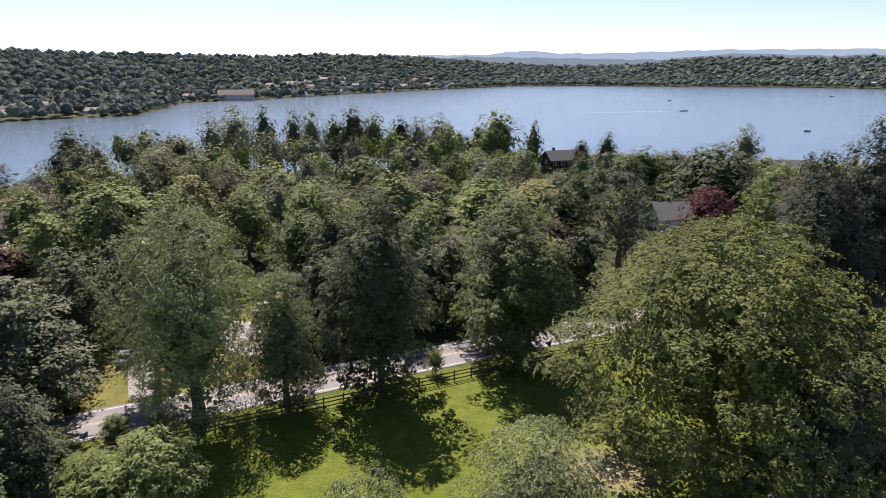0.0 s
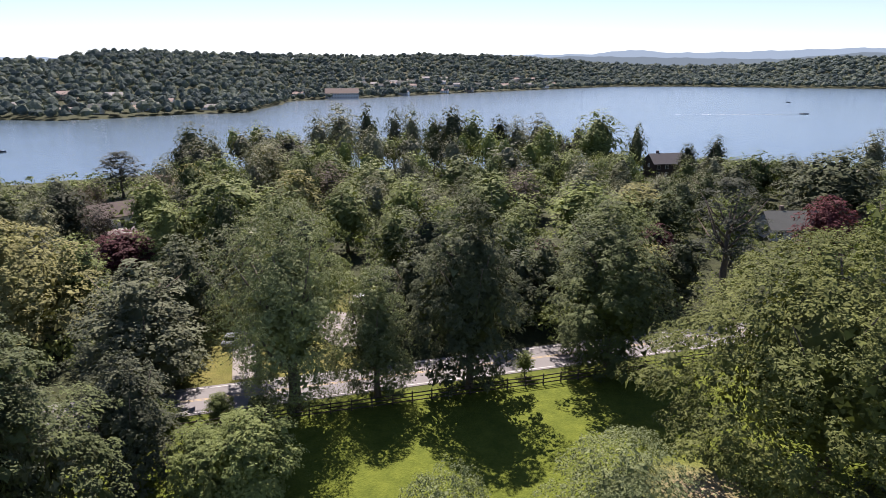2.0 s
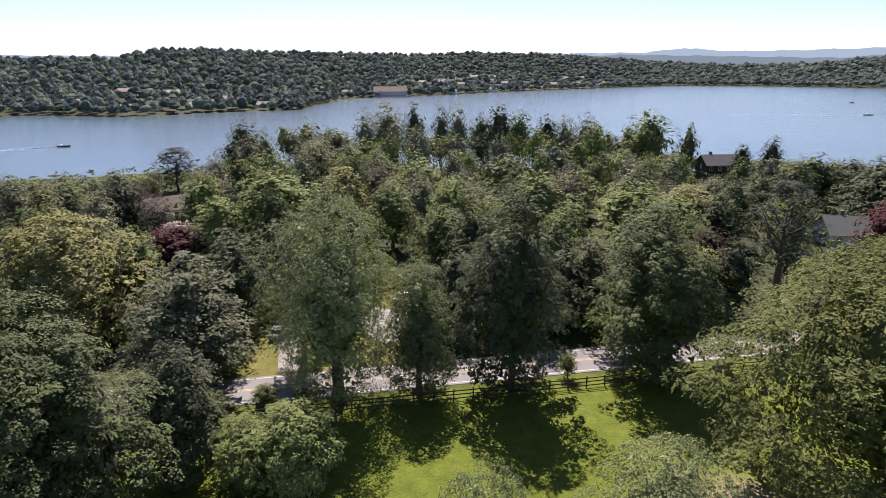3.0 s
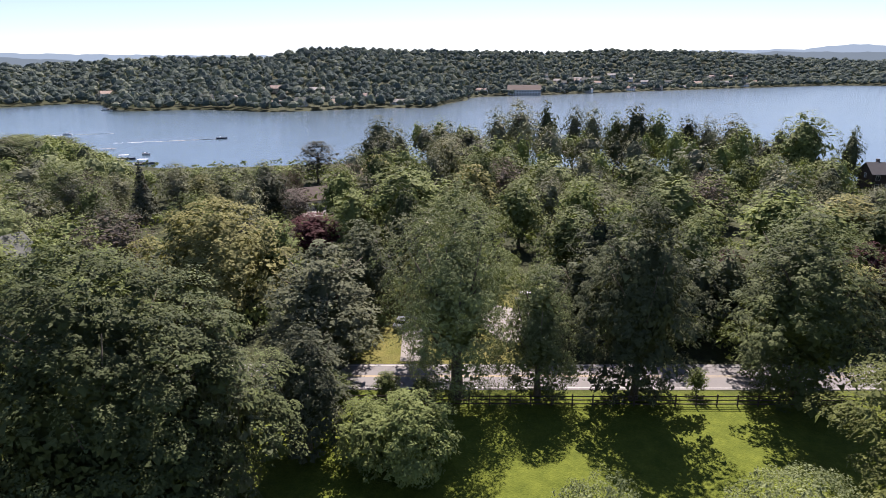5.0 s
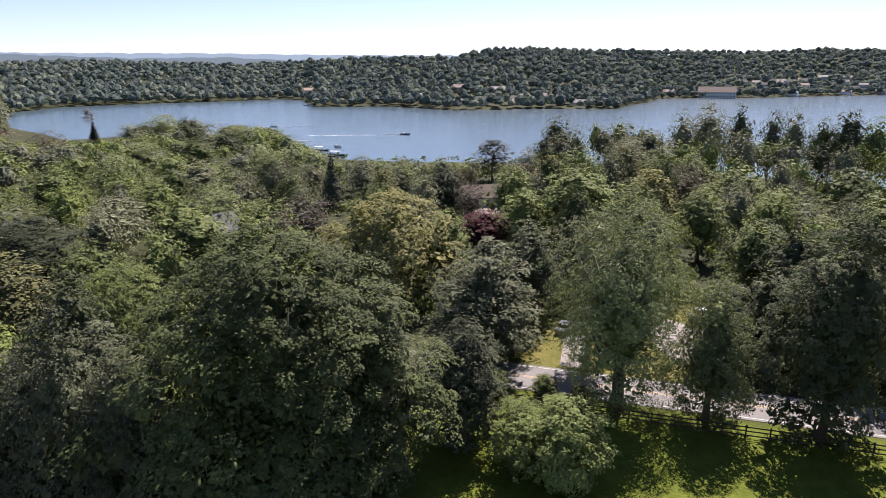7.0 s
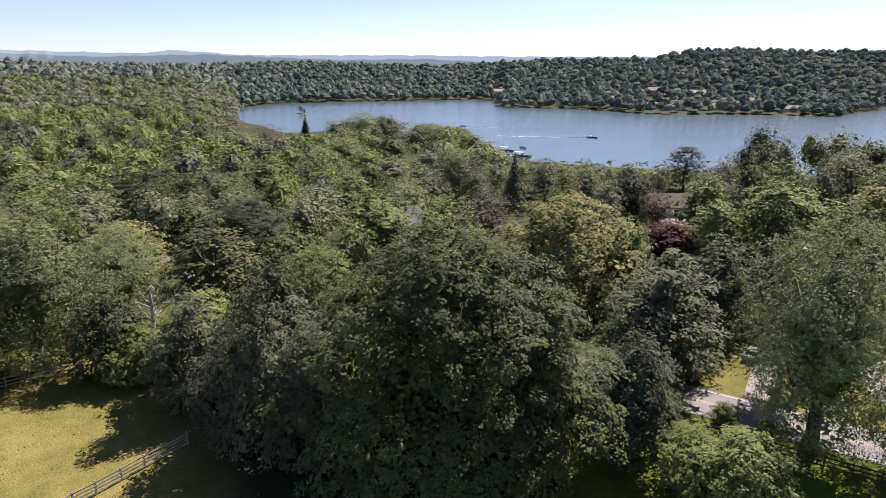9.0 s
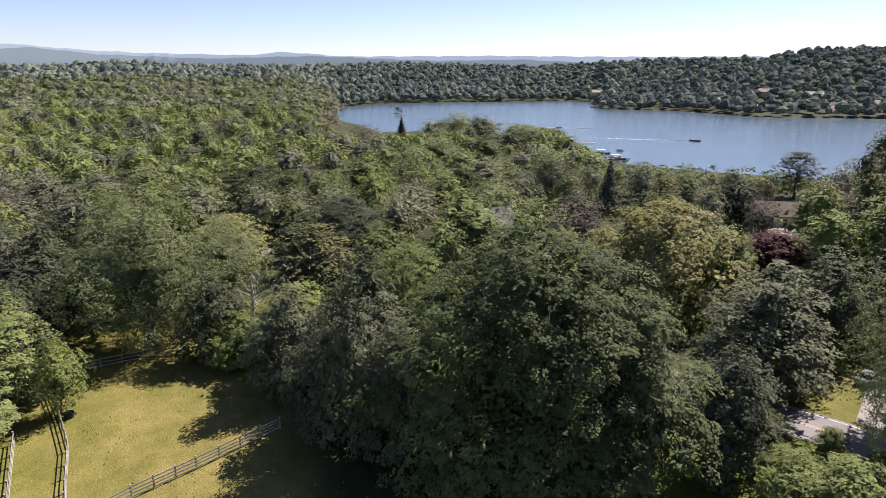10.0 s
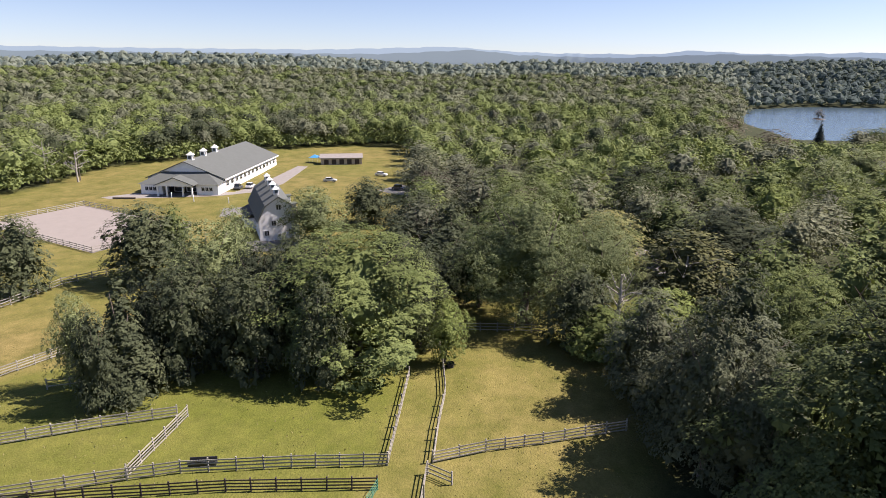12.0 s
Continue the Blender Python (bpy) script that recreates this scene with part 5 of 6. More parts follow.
# ---- drives, paths and parking ----
def slab(name, outline, z, mat, label):
    bm = bmesh.new()
    n = len(outline)
    top = [bm.verts.new((x, y, ground_z(x, y) + z)) for x, y in outline]
    low = [bm.verts.new((x, y, ground_z(x, y) - 0.3)) for x, y in outline]
    bm.faces.new(top)
    for i in range(n):
        bm.faces.new((top[i], low[i], low[(i + 1) % n], top[(i + 1) % n]))
    bmesh.ops.recalc_face_normals(bm, faces=bm.faces)
    me = bpy.data.meshes.new(name)
    bm.to_mesh(me)
    bm.free()
    me.materials.append(mat)
    return tagged(new(name, me), label, "drive", kind="structure")


slab("pavement", [(-37.5, 68.7), (-34.5, 70.0), (-38, 78), (-40, 84), (-44, 84), (-42, 78)], 0.045, GRAVEL, "pale drive leading off the road")
slab("pavement", [(-26.5, 80.2), (-24.3, 81.2), (-25, 86), (-27, 93), (-33, 94), (-34, 87), (-28.5, 81)], 0.04, GRAVEL, "pale gravel yard across the road")
slab("pavement", [(-168, -126), (-166, -122), (-176, -94), (-186, -84), (-200, -83), (-237, -88), (-237, -92), (-196, -90), (-183, -92), (-176, -120)], 0.035, GRAVEL, "pale gravel drive round the riding hall")
slab("pavement", [(-128, -68), (-120, -62), (-124, -48), (-133, -50)], 0.035, ASPHALT, "dark yard in front of the barn")
slab("pavement", [(-150, -80), (-160, -84), (-166, -74), (-158, -70)], 0.03, ASPHALT, "dark asphalt yard beside the barn")
slab("pavement", [(-105, 138), (-112, 146), (-104, 152), (-97, 144)], 0.03, GRAVEL, "pale drive beyond the red-leaved tree")
slab("pavement", [(-196, -34), (-186, -38), (-194, -50), (-206, -44)], 0.03, ASPHALT, "asphalt parking place behind the trees")

# ---- poles and posts ----
pole = tagged(new("utility_pole"), "wooden utility pole at the field edge", "pole")
part("pole_shaft", tube([(0, 0, -0.5), (0, 0, 10.8)], [0.17, 0.11], 10), BARK, pole)
part("crossarm", boxed(-1.2, -0.06, 9.7, 1.2, 0.06, 9.86, bevel=0.01), BARK, pole)
for x in (-1.0, -0.4, 0.4, 1.0):
    part("insulator", tube([(x, 0, 9.86), (x, 0, 10.1)], [0.05, 0.03], 8), WHITE, pole)
pole.matrix_basis = pose(-192.8, -151.3, ground_z(-192.8, -151.3), 0, 0, 40)
street_pole = copy_thing(pole, pose(62.0, 141.0, ground_z(62, 141), 0, 0, -15))
tagged(street_pole, "wooden utility pole beside the grey house")
for x, y in ((-170.8, -105.4), (-167.4, -96.6), (-167.0, -85.8)):
    p = tagged(new("marker_post"), "short white marker post beside the drive", "post", "white posts by the drive")
    part("post_shaft", boxed(-0.1, -0.1, -0.2, 0.1, 0.1, 1.6, bevel=0.02), WHITE, p)
    part("post_cap", boxed(-0.14, -0.14, 1.6, 0.14, 0.14, 1.68, bevel=0.02), WHITE, p)
    p.matrix_basis = pose(x, y, 0)
logs = tagged(new("log_jump"), "low stack of dark jump poles on the grass", "jump")
for i in range(4):
    part("log", tube([(-3.2, (i % 2) * 0.3, 0.15 + (i // 2) * 0.26), (3.2, (i % 2) * 0.3, 0.15 + (i // 2) * 0.26)], [0.15, 0.13], 8), BARK, logs)
logs.matrix_basis = pose(-167.0, -118.0, 0, 0, 0, 100)

# trees round the yards across the road
for x, y, h, r in ((-44, 91, 16, 5.5), (-52, 84, 15, 5.5), (-50, 94, 14, 5), (-39, 103, 15, 5), (-45, 110, 15, 5.5), (-19, 106, 15, 5), (-11, 96, 14, 5), (-34.5, 79.5, 9, 3.2), (-14, 88, 12, 4.0)):
    tree("dark", x, y, h, r)

# dark trees that close the far side of the road
for i in range(10):
    tree("dark", *on_road(13.5 + 5.4 * i, 84.5 + 2.2 * (i % 3)), 11.5 + 1.3 * (i % 4), 4.3 + 0.4 * (i % 3))

# small young trees
tree("lime", *on_road(29.2, 69.0), 3.6, 1.3)
for s, q, h, r in ((-7.5, 69.0, 3.0, 1.6), (-3.0, 68.7, 2.2, 1.5), (-14, 68.3, 3.4, 2.2)):
    tree("shrubtree", *on_road(s, q), h, r)


# ---- dead tree with bare limbs ----
def bare_tree(x, y, h, r, seed):
    rng = random.Random(seed)
    t = tagged(new("dead_tree"), "dead tree with bare pale branches among the green", "tree")
    part("trunk", tube([(0, 0, -0.4), (0.2, 0, h * 0.3), (0.1, 0.2, h * 0.6), (0, 0.1, h * 0.85)], [0.35, 0.28, 0.2, 0.1], 9), PALE_BARK, t)
    for i in range(12):
        a, z = i * 2.4 + rng.uniform(-0.3, 0.3), h * rng.uniform(0.3, 0.8)
        out = r * rng.uniform(0.5, 1)
        tip = (math.cos(a) * out, math.sin(a) * out, z + rng.uniform(0.5, h * 0.25))
        mid = (tip[0] * 0.5, tip[1] * 0.5, z + rng.uniform(0.3, 1.4))
        b = part("branch", tube([(0, 0, z), mid, tip], [0.13, 0.08, 0.025], 6), PALE_BARK, t)
        for j in range(3):
            k = rng.uniform(0.4, 0.9)
            s0 = Vector((0, 0, z)).lerp(Vector(tip), k)
            part("twig", tube([s0, s0 + Vector((rng.uniform(-1, 1), rng.uniform(-1, 1), rng.uniform(0.2, 1.4)))], [0.04, 0.012], 5), PALE_BARK, b)
    t.matrix_basis = pose(x, y, ground_z(x, y))


bare_tree(-93.0, 22.0, 13.5, 5.5, 1)
bare_tree(-86.0, 12.0, 12.0, 3.5, 2)
bare_tree(-127.0, -4.0, 13.0, 3.0, 3)
for i, (x, y, h) in enumerate(((-186, -158, 15), (-181, -164, 13), (-176, -170, 15), (-190, -150, 12))):
    bare_tree(x, y, h, 5.0, 11 + i)


# ---- docks and boats ----
FOAM = material("foam", (0.75, 0.77, 0.78), 0.6, vary=0.2, scale=0.6)
HULL = material("boat_white", (0.7, 0.71, 0.72), 0.35, vary=0.05)
HULL_DARK = material("boat_navy", (0.04, 0.05, 0.08), 0.35, vary=0.1)
DECK = material("dock_boards", (0.33, 0.29, 0.25), 0.9, vary=0.2, scale=1.5, by_object=0.4)


def dock(x0, y0, x1, y1, width=2.0):
    d = tagged(new("dock"), "weathered plank boat dock on posts", "dock", "docks on the near shore")
    l = math.hypot(x1 - x0, y1 - y0)
    n = int(l / 0.6)
    plank = None
    for i in range(n):
        if plank is None:
            ob = plank = part("plank", boxed(0.02, -width / 2, 0.55, 0.58, width / 2, 0.62), DECK, d)
        else:
            ob = part("plank", plank.data, DECK, d)
        ob.matrix_basis = pose(i * 0.6, 0, 0)
    for i in range(0, n + 1, 6):
        for s in (-1, 1):
            part("pile", tube([(i * 0.6, s * (width / 2 + 0.12), -2.5), (i * 0.6, s * (width / 2 + 0.12), 1.3)], [0.12, 0.1], 8), BARK, d)
    d.matrix_basis = pose(x0, y0, WATER_Z, 0, 0, math.degrees(math.atan2(y1 - y0, x1 - x0)))


dock(-285, 205, -268, 219)
dock(-270, 194.5, -247, 212.5)
dock(-247, 183.5, -234, 197)
dock(-329, 233, -314, 252, 1.6)


def boat(x, y, turn, length, hull, label, top="none"):
    b = tagged(new("boat"), label, "boat")
    w = length * 0.19
    bm = bmesh.new()
    rings = []
    for u, ww, zz in ((-0.5, 0.9, 0.75), (-0.2, 1.0, 0.75), (0.15, 0.92, 0.8), (0.38, 0.5, 0.9), (0.5, 0.05, 1.0)):
        rings.append([bm.verts.new((u * length, s * w * ww * f, z)) for s, f, z in ((-1, 1, zz), (-1, 0.6, -0.2), (1, 0.6, -0.2), (1, 1, zz))])
    for a, c in zip(rings, rings[1:]):
        for k in range(4):
            bm.faces.new((a[k], a[(k + 1) % 4], c[(k + 1) % 4], c[k]))
    bm.faces.new(rings[0])
    bm.faces.new(rings[-1][::-1])
    bmesh.ops.recalc_face_normals(bm, faces=bm.faces)
    part("hull", bm, hull, b)
    part("cockpit", boxed(-length * 0.4, -w * 0.65, 0.76, length * 0.12, w * 0.65, 0.82, bevel=0.02), DOOR_DARK, b)
    part("windscreen", prism([(length * 0.1, 0.8), (length * 0.16, 0.8), (length * 0.08, 1.35), (length * 0.06, 1.35)], -w * 0.6, w * 0.6), GLASS, b)
    for s in (-0.35, 0.35):
        part("boat_seat", boxed(-length * 0.25, s * w - 0.3, 0.82, -length * 0.12, s * w + 0.3, 1.3, bevel=0.05), HULL, b)
    part("engine", boxed(-length * 0.56, -0.25, 0.2, -length * 0.49, 0.25, 1.25, bevel=0.06), DOOR_DARK, b)
    if top == "canopy":
        part("canopy", boxed(-length * 0.38, -w * 0.85, 2.2, length * 0.15, w * 0.85, 2.3, bevel=0.04), HULL_DARK if hull is HULL else HULL, b)
        for sx in (-0.36, 0.13):
            for sy in (-0.8, 0.8):
                part("canopy_pole", boxed(length * sx - 0.03, w * sy - 0.03, 0.75, length * sx + 0.03, w * sy + 0.03, 2.2), METAL, b)
    b.matrix_basis = pose(x, y, WATER_Z, 0, 0, turn)


boat(-279.5, 214.5, 40, 7.5, HULL, "white pontoon boat moored at a dock", "canopy")
boat(-271.5, 222.5, 38, 8.5, HULL_DARK, "dark boat with a white canopy moored at a dock", "canopy")
boat(-261.5, 205.5, 40, 8.0, HULL, "white motorboat moored at a dock", "canopy")
boat(-249.5, 214.5, 35, 8.5, HULL_DARK, "navy cabin boat moored at a dock end", "canopy")
boat(-237.5, 196.5, 40, 8.0, HULL_DARK, "dark open boat moored at a dock")
boat(-301.2, 320.3, 40, 6.5, HULL_DARK, "dark motorboat running across the lake with a white wake")
boat(-277.0, 239.5, 20, 4.0, HULL, "small white rowing boat on the water")
boat(-658.0, 523.0, 15, 13.0, HULL, "long white pontoon boat off the far point", "canopy")
boat(-420.0, 300.0, 40, 5.0, HULL, "small white speedboat on the lake")
boat(262.0, 708.0, -5, 8.0, HULL_DARK, "dark motorboat crossing the lake with a pale wake")
boat(342.0, 986.0, 10, 6.0, HULL_DARK, "small dark boat far out on the lake")
boat(254.8, 452.6, 160, 4.0, HULL_DARK, "small jet boat on the lake")
boat(640.0, 1080.0, 160, 6.0, HULL_DARK, "small boat far out on the open water")


def wake(x0, y0, x1, y1, w0, w1, seed):
    """Foam behind a boat: many small flecks that thin out."""
    rng = np.random.default_rng(seed)
    n = 260
    u = rng.random(n) ** 1.4
    dx, dy = x1 - x0, y1 - y0
    l = math.hypot(dx, dy)
    off = (w0 + (w1 - w0) * u) * rng.uniform(-0.5, 0.5, n)
    c = np.stack([x0 + dx * u - dy / l * off, y0 + dy * u + dx / l * off, np.full(n, WATER_Z + 0.02)], -1)
    along_, across = np.array([dx / l, dy / l, 0]), np.array([-dy / l, dx / l, 0])
    s = (0.35 + 0.9 * (1 - u))[:, None] * rng.uniform(0.5, 1.3, (n, 1))
    tri = np.stack([c - along_ * s * 2.2, c + across * s * 0.5, c + along_ * s * 2.2 - across * s * 0.4], 1)
    me = sprays_mesh("wake", tri, FOAM)
    tagged(new("wake", me), "white foam trailing behind a motorboat", "foam", kind="stuff")


wake(-303, 318, -345, 272, 1.5, 3.5, 1)
wake(258, 708, 132, 697, 1.2, 5.0, 2)
wake(-402, 318, -430, 290, 1.2, 3.0, 4)

# ---- islet with a single tree ----
bm = bmesh.new()
bmesh.ops.create_icosphere(bm, subdivisions=3, radius=1)
for v in bm.verts:
    n = noise.noise(v.co * 2.3)
    v.co = Vector((v.co.x * 9 * (1 + 0.2 * n), v.co.y * 4 * (1 + 0.2 * n), v.co.z * 0.9))
islet = tagged(new("islet"), "tiny rocky islet in the lake", "island")
part("rock", bm, BARK, islet)
islet.matrix_basis = pose(-629.3, 248.2, WATER_Z)
for x, y, h, r in ((-630, 248, 8.5, 4.0), (-626, 250, 4.0, 2.4)):
    t = tree("brown", x, y, h, r)
    t.location.z = WATER_Z + 0.6


# ---- the near woods, filled in between the trees that stand apart ----
# Direction against the steepest line of sight that stays open over the treetops, in degrees under the level.
OPEN_VIEW = np.array([(-60, 6.6), (-12.3, 6.5), (-11.9, 8.0), (-9.2, 8.0), (-8.8, 6.4), (-5, 6.4), (-3, 3.1), (27, 3.1), (30, 6.0), (33, 7.6), (50, 7.6), (52, 6.0), (55, 4.4), (58.6, 4.2), (58.9, 8.8), (61.5, 8.8), (61.8, 4.4), (66, 5.0), (74, 5.0), (76, 2.5), (140, 2.5)])


def tallest(az, r):
    return EYE_Z - r * math.tan(radians(float(np.interp(az, OPEN_VIEW[:, 0], OPEN_VIEW[:, 1]))))


def field_edge(az):
    """Distance of the tree line behind the riding hall."""
    return float(np.interp(az, FIELD_EDGE[:, 0], FIELD_EDGE[:, 1]))


def is_clear(x, y):
    """Open ground: paddock, road, pasture, the fields round the riding hall, gardens."""
    s, q = along(x, y)
    r, az = math.hypot(x, y), math.degrees(math.atan2(-x, y))
    if q < 84 and az < 52:
        return True
    if -46 < x < -12 and 76 < q < 108:
        return True
    if r < 88 and az < 62 and q < 84:
        return True
    if 101 < az and 88 < r < field_edge(az):
        return True
    if az > 62 and r < 92:
        return True
    # open lawns on the point by the lake
    if 58.9 < az < 61.5 and 215 < r < 290:
        return True
    if 56.5 < az < 58.5 and 270 < r < 370:
        return True
    return False


def hides(things, x, y, width=10, before=45):
    r, az = math.hypot(x, y), math.atan2(-x, y)
    for hx, hy in things:
        hr, ha = math.hypot(hx, hy), math.atan2(-hx, hy)
        if abs(az - ha) * r < width and hr - before < r < hr + 9:
            return True
    return False


def near_woods():
    """Trees that can be told apart as things; those further back and the bushes below as two joined masses."""
    rng = random.Random(5)
    kinds = ["green"] * 4 + ["grey"] * 4 + ["dark"] * 3 + ["lime"] * 3 + ["yellow", "brown"]
    cells = {}
    for x, y, r in planted:
        cells.setdefault((int(x // 20), int(y // 20)), []).append((x, y, r))
    spots = []
    for _ in range(20000):
        az = rng.uniform(-42, 137)
        a = radians(az)
        r = math.sqrt(rng.uniform(80 ** 2, 480 ** 2))
        shore = float(np.interp(az, NEAR_SHORE[:, 0], NEAR_SHORE[:, 1]))
        if az < 75.5 and r > shore - 8:
            continue
        x, y = -math.sin(a) * r, math.cos(a) * r
        if is_clear(x, y) or hides(HOUSES + LANDMARKS, x, y, 8, 60) or hides(HOUSES[:1], x, y, 10, 95):
            continue
        rad = rng.uniform(4.6, 8.2) if az > 52 else rng.uniform(4.0, 7.0)
        h = min(rng.uniform(11.0, 15.5 if az > 52 else 19.0) + (3.0 if az < 30 and r > 190 else 0.0), tallest(az, r) - ground_z(x, y) + rng.uniform(-1.2, 0.6))
        if h < 6:
            continue
        rad = min(rad, h * 0.52)
        ci, cj = int(x // 20), int(y // 20)
        if any((x - px) ** 2 + (y - py) ** 2 < ((0.6 if az > 98 else 0.9) * (rad + pr)) ** 2 for i in (-1, 0, 1) for j in (-1, 0, 1) for px, py, pr in cells.get((ci + i, cj + j), ())):
            continue
        cells.setdefault((ci, cj), []).append((x, y, rad))
        spots.append((r, x, y, h, rad))
    spots.sort()
    for r, x, y, h, rad in spots[:110]:
        tree(rng.choice(kinds if r < 110 or x > -90 else kinds[2:8] + kinds[11:]), x, y, h, rad, rng.uniform(0, 360))
    rest = np.array(spots[110:])
    return rest[:, 1:]


def crowns(name, label, rows, k, mat, seed, size=0.3, lumps=7, even=0.3, reach=1.3, heart=0, swell=0.0):
    """Many crowns in one mesh: x, y, height, radius in each row, k sprays to a crown, gathered in lumps."""
    rng = np.random.default_rng(seed)
    n = len(rows)
    x, y, high, rad = rows.T
    tall = np.minimum(high * 0.5, rad * reach)
    lump = ball(rng, n * lumps).reshape(n, lumps, 3)
    lump[..., 2] = np.where(lump[..., 2] < -0.35, -lump[..., 2], lump[..., 2])
    lump *= rng.uniform(0.5, 0.8, (n, lumps, 1))
    wide = rng.uniform(0.3, 0.52, (n, lumps, 1)) + swell
    which = rng.integers(0, lumps, (n, k))[..., None]
    o = ball(rng, n * k).reshape(n, k, 3)
    o[..., 2] = np.where(o[..., 2] < -0.3, -o[..., 2], o[..., 2])
    out = np.take_along_axis(lump, which, 1)
    off = out + o * np.take_along_axis(wide, which, 1)
    p = np.stack([x, y, land(x, y) + high - tall], -1)[:, None] + off * np.stack([rad, rad, tall], -1)[:, None]
    s = np.repeat(rad * size, k)[:, None]
    tri = cards(rng, p.reshape(-1, 3), (o + 0.4 * out + [0, 0, 0.1]).reshape(-1, 3), s, 0.8, even)
    # larger cards added inside each crown to keep light from passing
    if heart:
        d = ball(rng, n * heart).reshape(n, heart, 3)
        q = np.stack([x, y, land(x, y) + high - tall], -1)[:, None] + d * 0.72 * np.stack([rad, rad, tall], -1)[:, None]
        tri = np.concatenate([tri, cards(rng, q.reshape(-1, 3), d.reshape(-1, 3), np.repeat(rad * 0.19, heart)[:, None], 0.8, 0.3)])
    me = sprays_mesh(name, tri, mat)
    return tagged(new(name, me), label, "woods", kind="stuff")


FOREST = {
    # templates for woods seen from afar: coarser leaves with distance
    "mid": [(dict(foot=0.35, boughs=28, pad=1.7, tufts=4, leaves=4, size=0.4, shape=s, flat=0.45, lift=1.2, heart=2, core=0.35, uneven=0.3, mesh=(4, 6), hull=0.5), 15, 6) for s in ("dome", "round", "dome", "egg", "round", "dome")],
    "back": [(dict(foot=0.38, boughs=22, pad=2.0, tufts=2, leaves=3, size=0.68, shape=s, flat=0.55, heart=1, core=0.4, uneven=0.28, mesh=(4, 6), hull=0.6, lift=0.9), 15, 6.5) for s in ("dome", "round", "dome", "round")],
    "far": [(dict(foot=0.2, boughs=20, pad=2.0, tufts=1, leaves=3, size=0.85, shape=s, flat=0.75, lift=0.5, heart=0, core=0.15, uneven=0.34, mesh=(4, 6), hull=0.78, jitter=0.15, spread=0.25, low=0.15), 13, 6.5) for s in ("dome", "round", "dome", "round")],
}


def stamp(name, label, rows, grade, mat, seed):
    """Many crowns in one mesh: x, y, height, radius in each row; each a turned and stretched template."""
    rng = np.random.default_rng(seed)
    pick = rng.integers(0, len(FOREST[grade]), len(rows))
    tris = []
    for k, (how, high, wide) in enumerate(FOREST[grade]):
        t = crown_leaves(seed * 10 + k, high, wide, **how)
        x, y, h, r = rows[pick == k].T
        a = rng.uniform(0, 6.28, len(x))
        c, s = (np.cos(a) * r / wide)[:, None, None], (np.sin(a) * r / wide)[:, None, None]
        tx, ty, tz = t[None, ..., 0], t[None, ..., 1], t[None, ..., 2]
        p = np.stack([tx * c - ty * s + x[:, None, None], tx * s + ty * c + y[:, None, None], tz * (h / high)[:, None, None] + land(x, y)[:, None, None]], -1)
        tris.append(p.reshape(-1, 3, 3))
    return tagged(new(name, sprays_mesh(name, np.concatenate(tris), mat)), label, "woods", kind="stuff")


UNDER_ROW = (-69, -51, -81, -16)


def undergrowth():
    rng = np.random.default_rng(3)
    rows = []
    for _ in range(7500):
        az = rng.uniform(-42, 137)
        r = math.sqrt(rng.uniform(44 ** 2, (420 if az > 98 else 330) ** 2)) if rng.random() < 0.75 else math.sqrt(rng.uniform(44 ** 2, 110 ** 2))
        x, y = -math.sin(radians(az)) * r, math.cos(radians(az)) * r
        shore = float(np.interp(az, NEAR_SHORE[:, 0], NEAR_SHORE[:, 1]))
        s, q = along(x, y)
        if az < 75.5 and r > shore - 4:
            continue
        thicket = 47 < az < 77 and r < 88 and not (az < 52 and q > 66)
        thicket = thicket and not (az > 70 and r < 72) and not (az > 56 and r < 57)
        hedge = 78.3 < q < (87 if s > 12 else 81) and -14 < s < 62 and not -8 < s < -1 and not 4 < s < 10
        if (is_clear(x, y) or q < 68) and not thicket and not hedge:
            continue
        rows.append((x, y, rng.uniform(1.2, 4.0) if not hedge else rng.uniform(0.8, 2.0) if s < 12 else rng.uniform(2.5, 6.0), rng.uniform(1.2, 2.8)))
    for _ in range(700):
        az, r = rng.uniform(47, 80), rng.uniform(57, 90)
        x, y = -math.sin(radians(az)) * r, math.cos(radians(az)) * r
        s, q = along(x, y)
        if (az < 54 and q > 64) or (az > 70 and r < 74):
            continue
        rows.append((x, y, rng.uniform(1.8, 5.0), rng.uniform(1.4, 2.8)))
    for _ in range(1500):
        az = rng.uniform(99, 137)
        r = field_edge(az) + rng.uniform(-3, 45)
        rows.append((-math.sin(radians(az)) * r, math.cos(radians(az)) * r, rng.uniform(2.5, 7.0), rng.uniform(2.0, 3.6)))
    # bushes that close the foot of the tree row along the pasture
    for _ in range(150):
        u = rng.random()
        x, y = UNDER_ROW[0] + (UNDER_ROW[2] - UNDER_ROW[0]) * u + rng.uniform(-5, 0), UNDER_ROW[1] + (UNDER_ROW[3] - UNDER_ROW[1]) * u + rng.uniform(-2, 2)
        rows.append((x, y, rng.uniform(1.5, 4.0), rng.uniform(1.4, 2.4)))
    rows = np.array(rows)
    close = np.hypot(rows[:, 0], rows[:, 1]) < 95
    crowns("undergrowth", "low green bushes and saplings round the paddock", rows[close], 80, LEAF["green"], 7, 0.105, 7, heart=12)
    crowns("undergrowth", "low green bushes and saplings under the trees", rows[~close], 22, LEAF["green"], 8, 0.2)


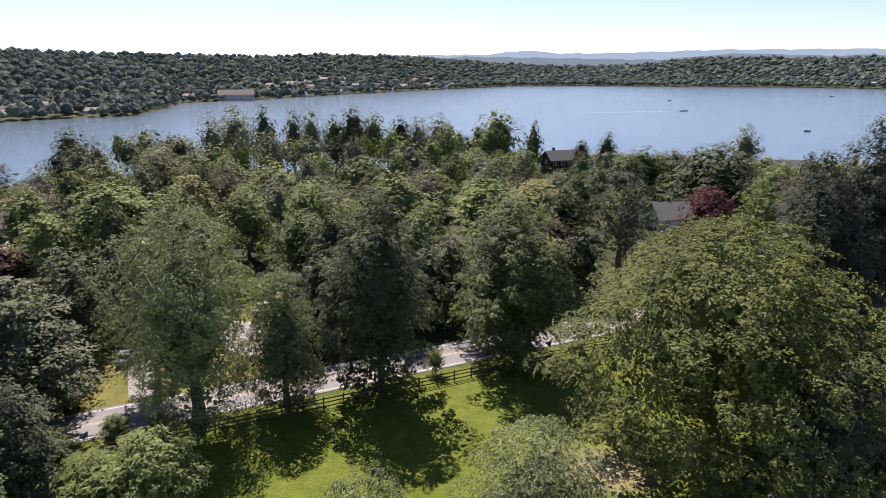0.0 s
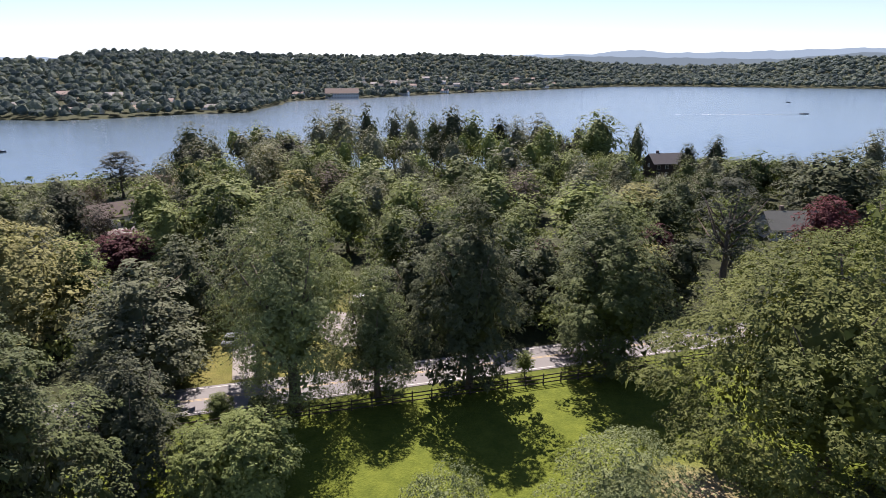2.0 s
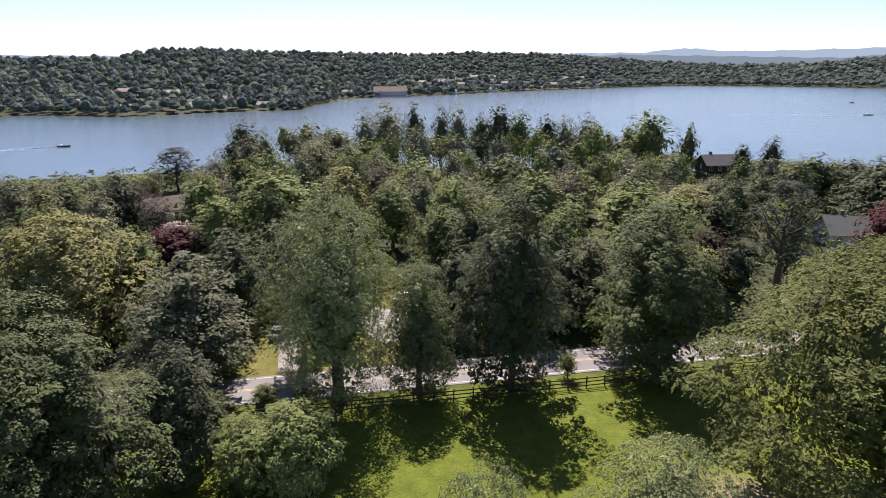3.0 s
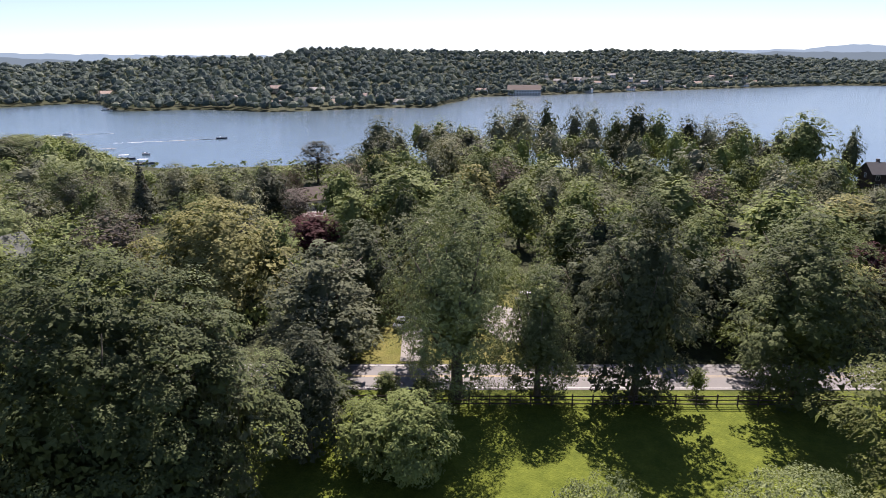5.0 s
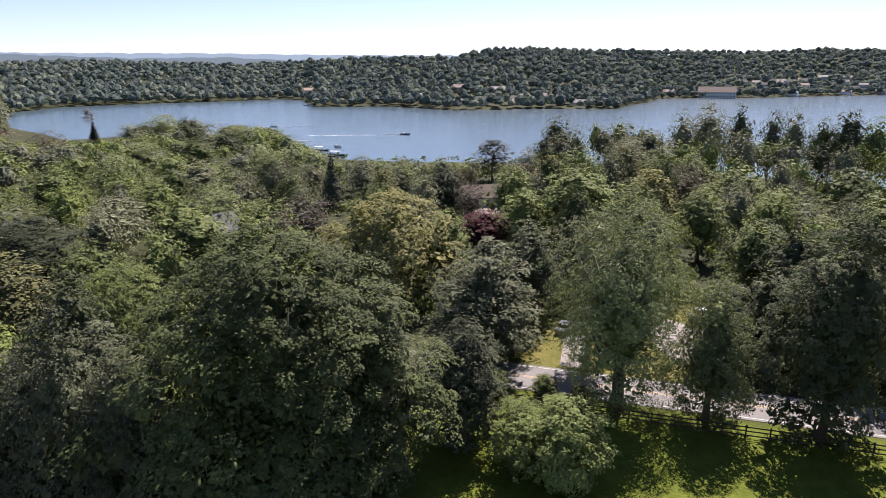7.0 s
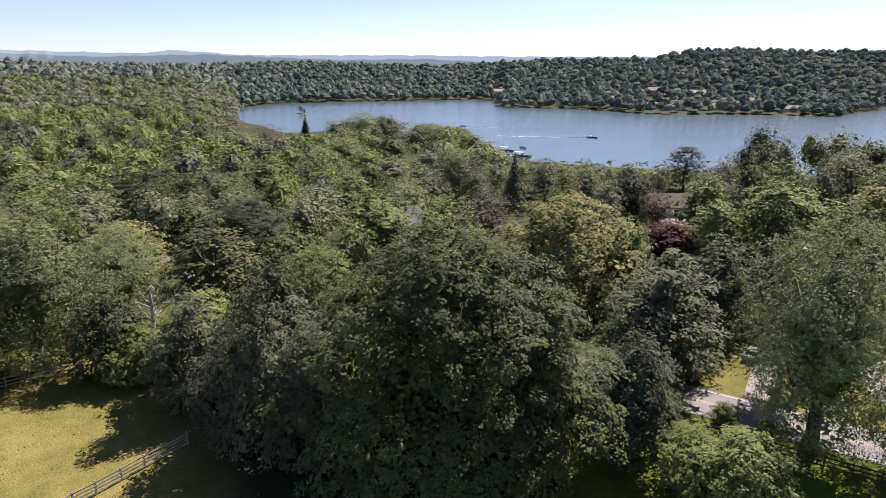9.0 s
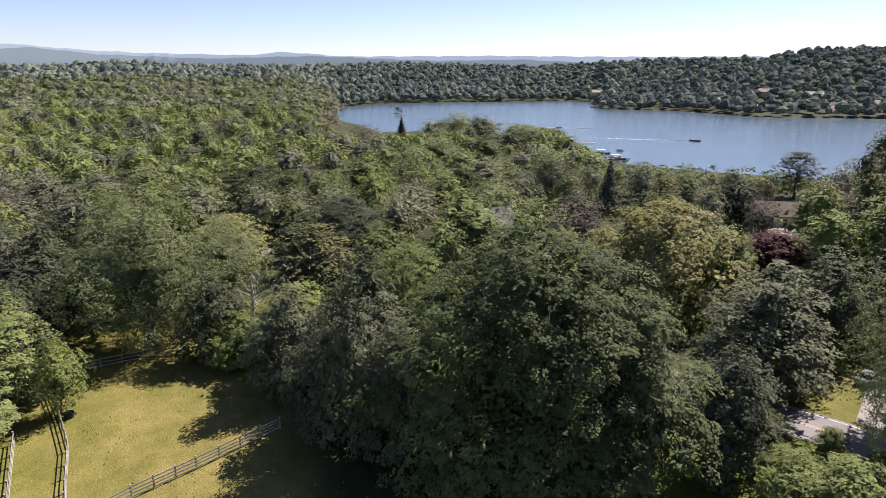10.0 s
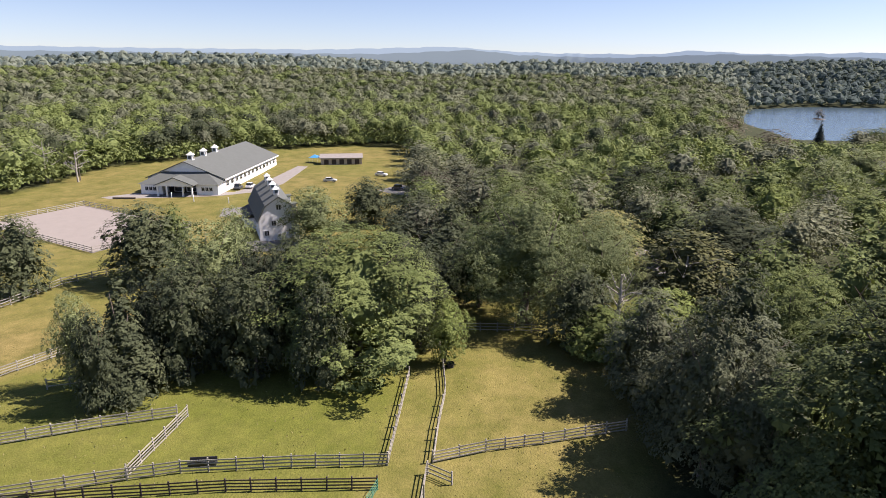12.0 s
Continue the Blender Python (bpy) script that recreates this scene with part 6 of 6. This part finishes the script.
back_rows = near_woods()
back_kind = np.random.default_rng(2).random(len(back_rows))
back_az = np.degrees(np.arctan2(-back_rows[:, 0], back_rows[:, 1]))
willows = (back_az > 51) & (back_az < 70) & (np.hypot(back_rows[:, 0], back_rows[:, 1]) > 170) & (back_kind * 97 % 1 < 0.35)
inland = np.degrees(np.arctan2(-back_rows[:, 0], back_rows[:, 1])) > 52
back_kind = np.where(inland & (back_kind < 0.08), 0.6, np.where(inland & (back_kind > 0.68) & (back_kind < 0.72), 0.6, back_kind))
back_kind = np.where(willows, 2.5, back_kind)
for low, high, kind, label in ((0, 0.5, "green", "green broadleaf woods behind the nearer trees"), (0.5, 0.68, "grey", "grey-green woods running back towards the hills"),
                               (0.68, 0.84, "dark", "dark green trees scattered through the woods"), (0.84, 1.01, "lime", "bright green trees scattered through the woods"), (2, 3, "pale", "pale grey-green willows and ashes on the lake point")):
    stamp("woodland", label, back_rows[(back_kind >= low) & (back_kind < high)], "mid", LEAF[kind], 21)
undergrowth()


def far_woods():
    """Wooded hills beyond the lake and inland: many crowns that stand side by side, each of leaf clumps."""
    rng = random.Random(11)
    cells, rows = {}, []
    for n, inland in ((16000, True), (26000, False)):
        for _ in range(n):
            az = rng.uniform(74, 142) if inland else rng.uniform(-45, 76)
            far = float(np.interp(az, FAR_SHORE[:, 0], FAR_SHORE[:, 1]))
            end = float(far_top(az)) + 60
            r = 450 * (end / 450) ** rng.random() if inland else far + (rng.uniform(0, 14) if rng.random() < 0.15 else 3 + (end - far) * rng.random() ** 1.3)
            x, y = -math.sin(radians(az)) * r, math.cos(radians(az)) * r
            rad = rng.uniform(5.2, 9.2) * float(np.interp(r, [400, 1500, 2500], [0.9, 1.1, 1.7]))
            ci, cj = int(x // 24), int(y // 24)
            if any((x - px) ** 2 + (y - py) ** 2 < (0.71 * (rad + pr)) ** 2 for i in (-1, 0, 1) for j in (-1, 0, 1) for px, py, pr in cells.get((ci + i, cj + j), ())):
                continue
            if rng.random() < 0.8 and hides(HOUSES, x, y, 8 + 0.6 * rad, 100):
                continue
            cells.setdefault((ci, cj), []).append((x, y, rad))
            rows.append((x, y, rng.uniform(0.85, 1.3) * (5 + 0.95 * rad), rad))
    rows = np.array(rows)
    pick = np.random.default_rng(4).random(len(rows))
    pick = np.where((rows[:, 1] < rows[:, 0] * -0.29) & (pick < 0.4), 0.9, pick)
    # the inland woods lie nearer and show finer leaves
    inner = (rows[:, 1] < rows[:, 0] * -0.29) & (np.hypot(rows[:, 0], rows[:, 1]) < 900)
    for low, high, kind, label in ((0, 0.55, "green", "green woods on the inland slope"), (0.55, 0.75, "grey", "grey-green woods on the inland slope"), (0.75, 1.01, "dark", "dark trees in the woods on the inland slope")):
        mix = pick * 7.3 % 1
        stamp("far_woods", label, rows[inner & (mix >= low) & (mix < high)], "back", LEAF[kind], 35)
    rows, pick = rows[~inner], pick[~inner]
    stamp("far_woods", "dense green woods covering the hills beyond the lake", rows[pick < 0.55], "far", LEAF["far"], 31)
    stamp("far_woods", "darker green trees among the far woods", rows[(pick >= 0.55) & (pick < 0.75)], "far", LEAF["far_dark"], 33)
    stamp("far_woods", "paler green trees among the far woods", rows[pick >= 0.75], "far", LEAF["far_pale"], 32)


far_woods()


# ---- long grass and weeds in the pasture ----
def grass():
    rng = np.random.default_rng(9)
    n = 7000
    az, r = np.radians(rng.uniform(74, 137, n)), np.sqrt(rng.uniform(38 ** 2, 100 ** 2, n))
    x, y = -np.sin(az) * r, np.cos(az) * r
    thick = np.sin(x * 0.31) * np.sin(y * 0.27 + 1) + rng.normal(0, 0.6, n)
    keep = (thick > -0.1) & ~((y > -13) & (y < -8.8) & (x < -44) & (x > -80))
    x, y = x[keep], y[keep]
    c = np.stack([x, y, land(x, y)], -1)
    n = len(c)
    h = rng.uniform(0.06, 0.22, (n, 1))
    lean = rng.normal(0, 0.5, (n, 3)) * h
    lean[:, 2] = h[:, 0]
    side = rng.normal(0, 1, (n, 3))
    side[:, 2] = 0
    side = side / np.linalg.norm(side, axis=1, keepdims=True) * rng.uniform(0.03, 0.09, (n, 1))
    tri = np.stack([c - side, c + side, c + lean], 1)
    me = sprays_mesh("grass", tri, LEAF["straw"])
    tagged(new("grass", me), "tufts of long dry grass in the pasture", "grass", kind="stuff")


grass()
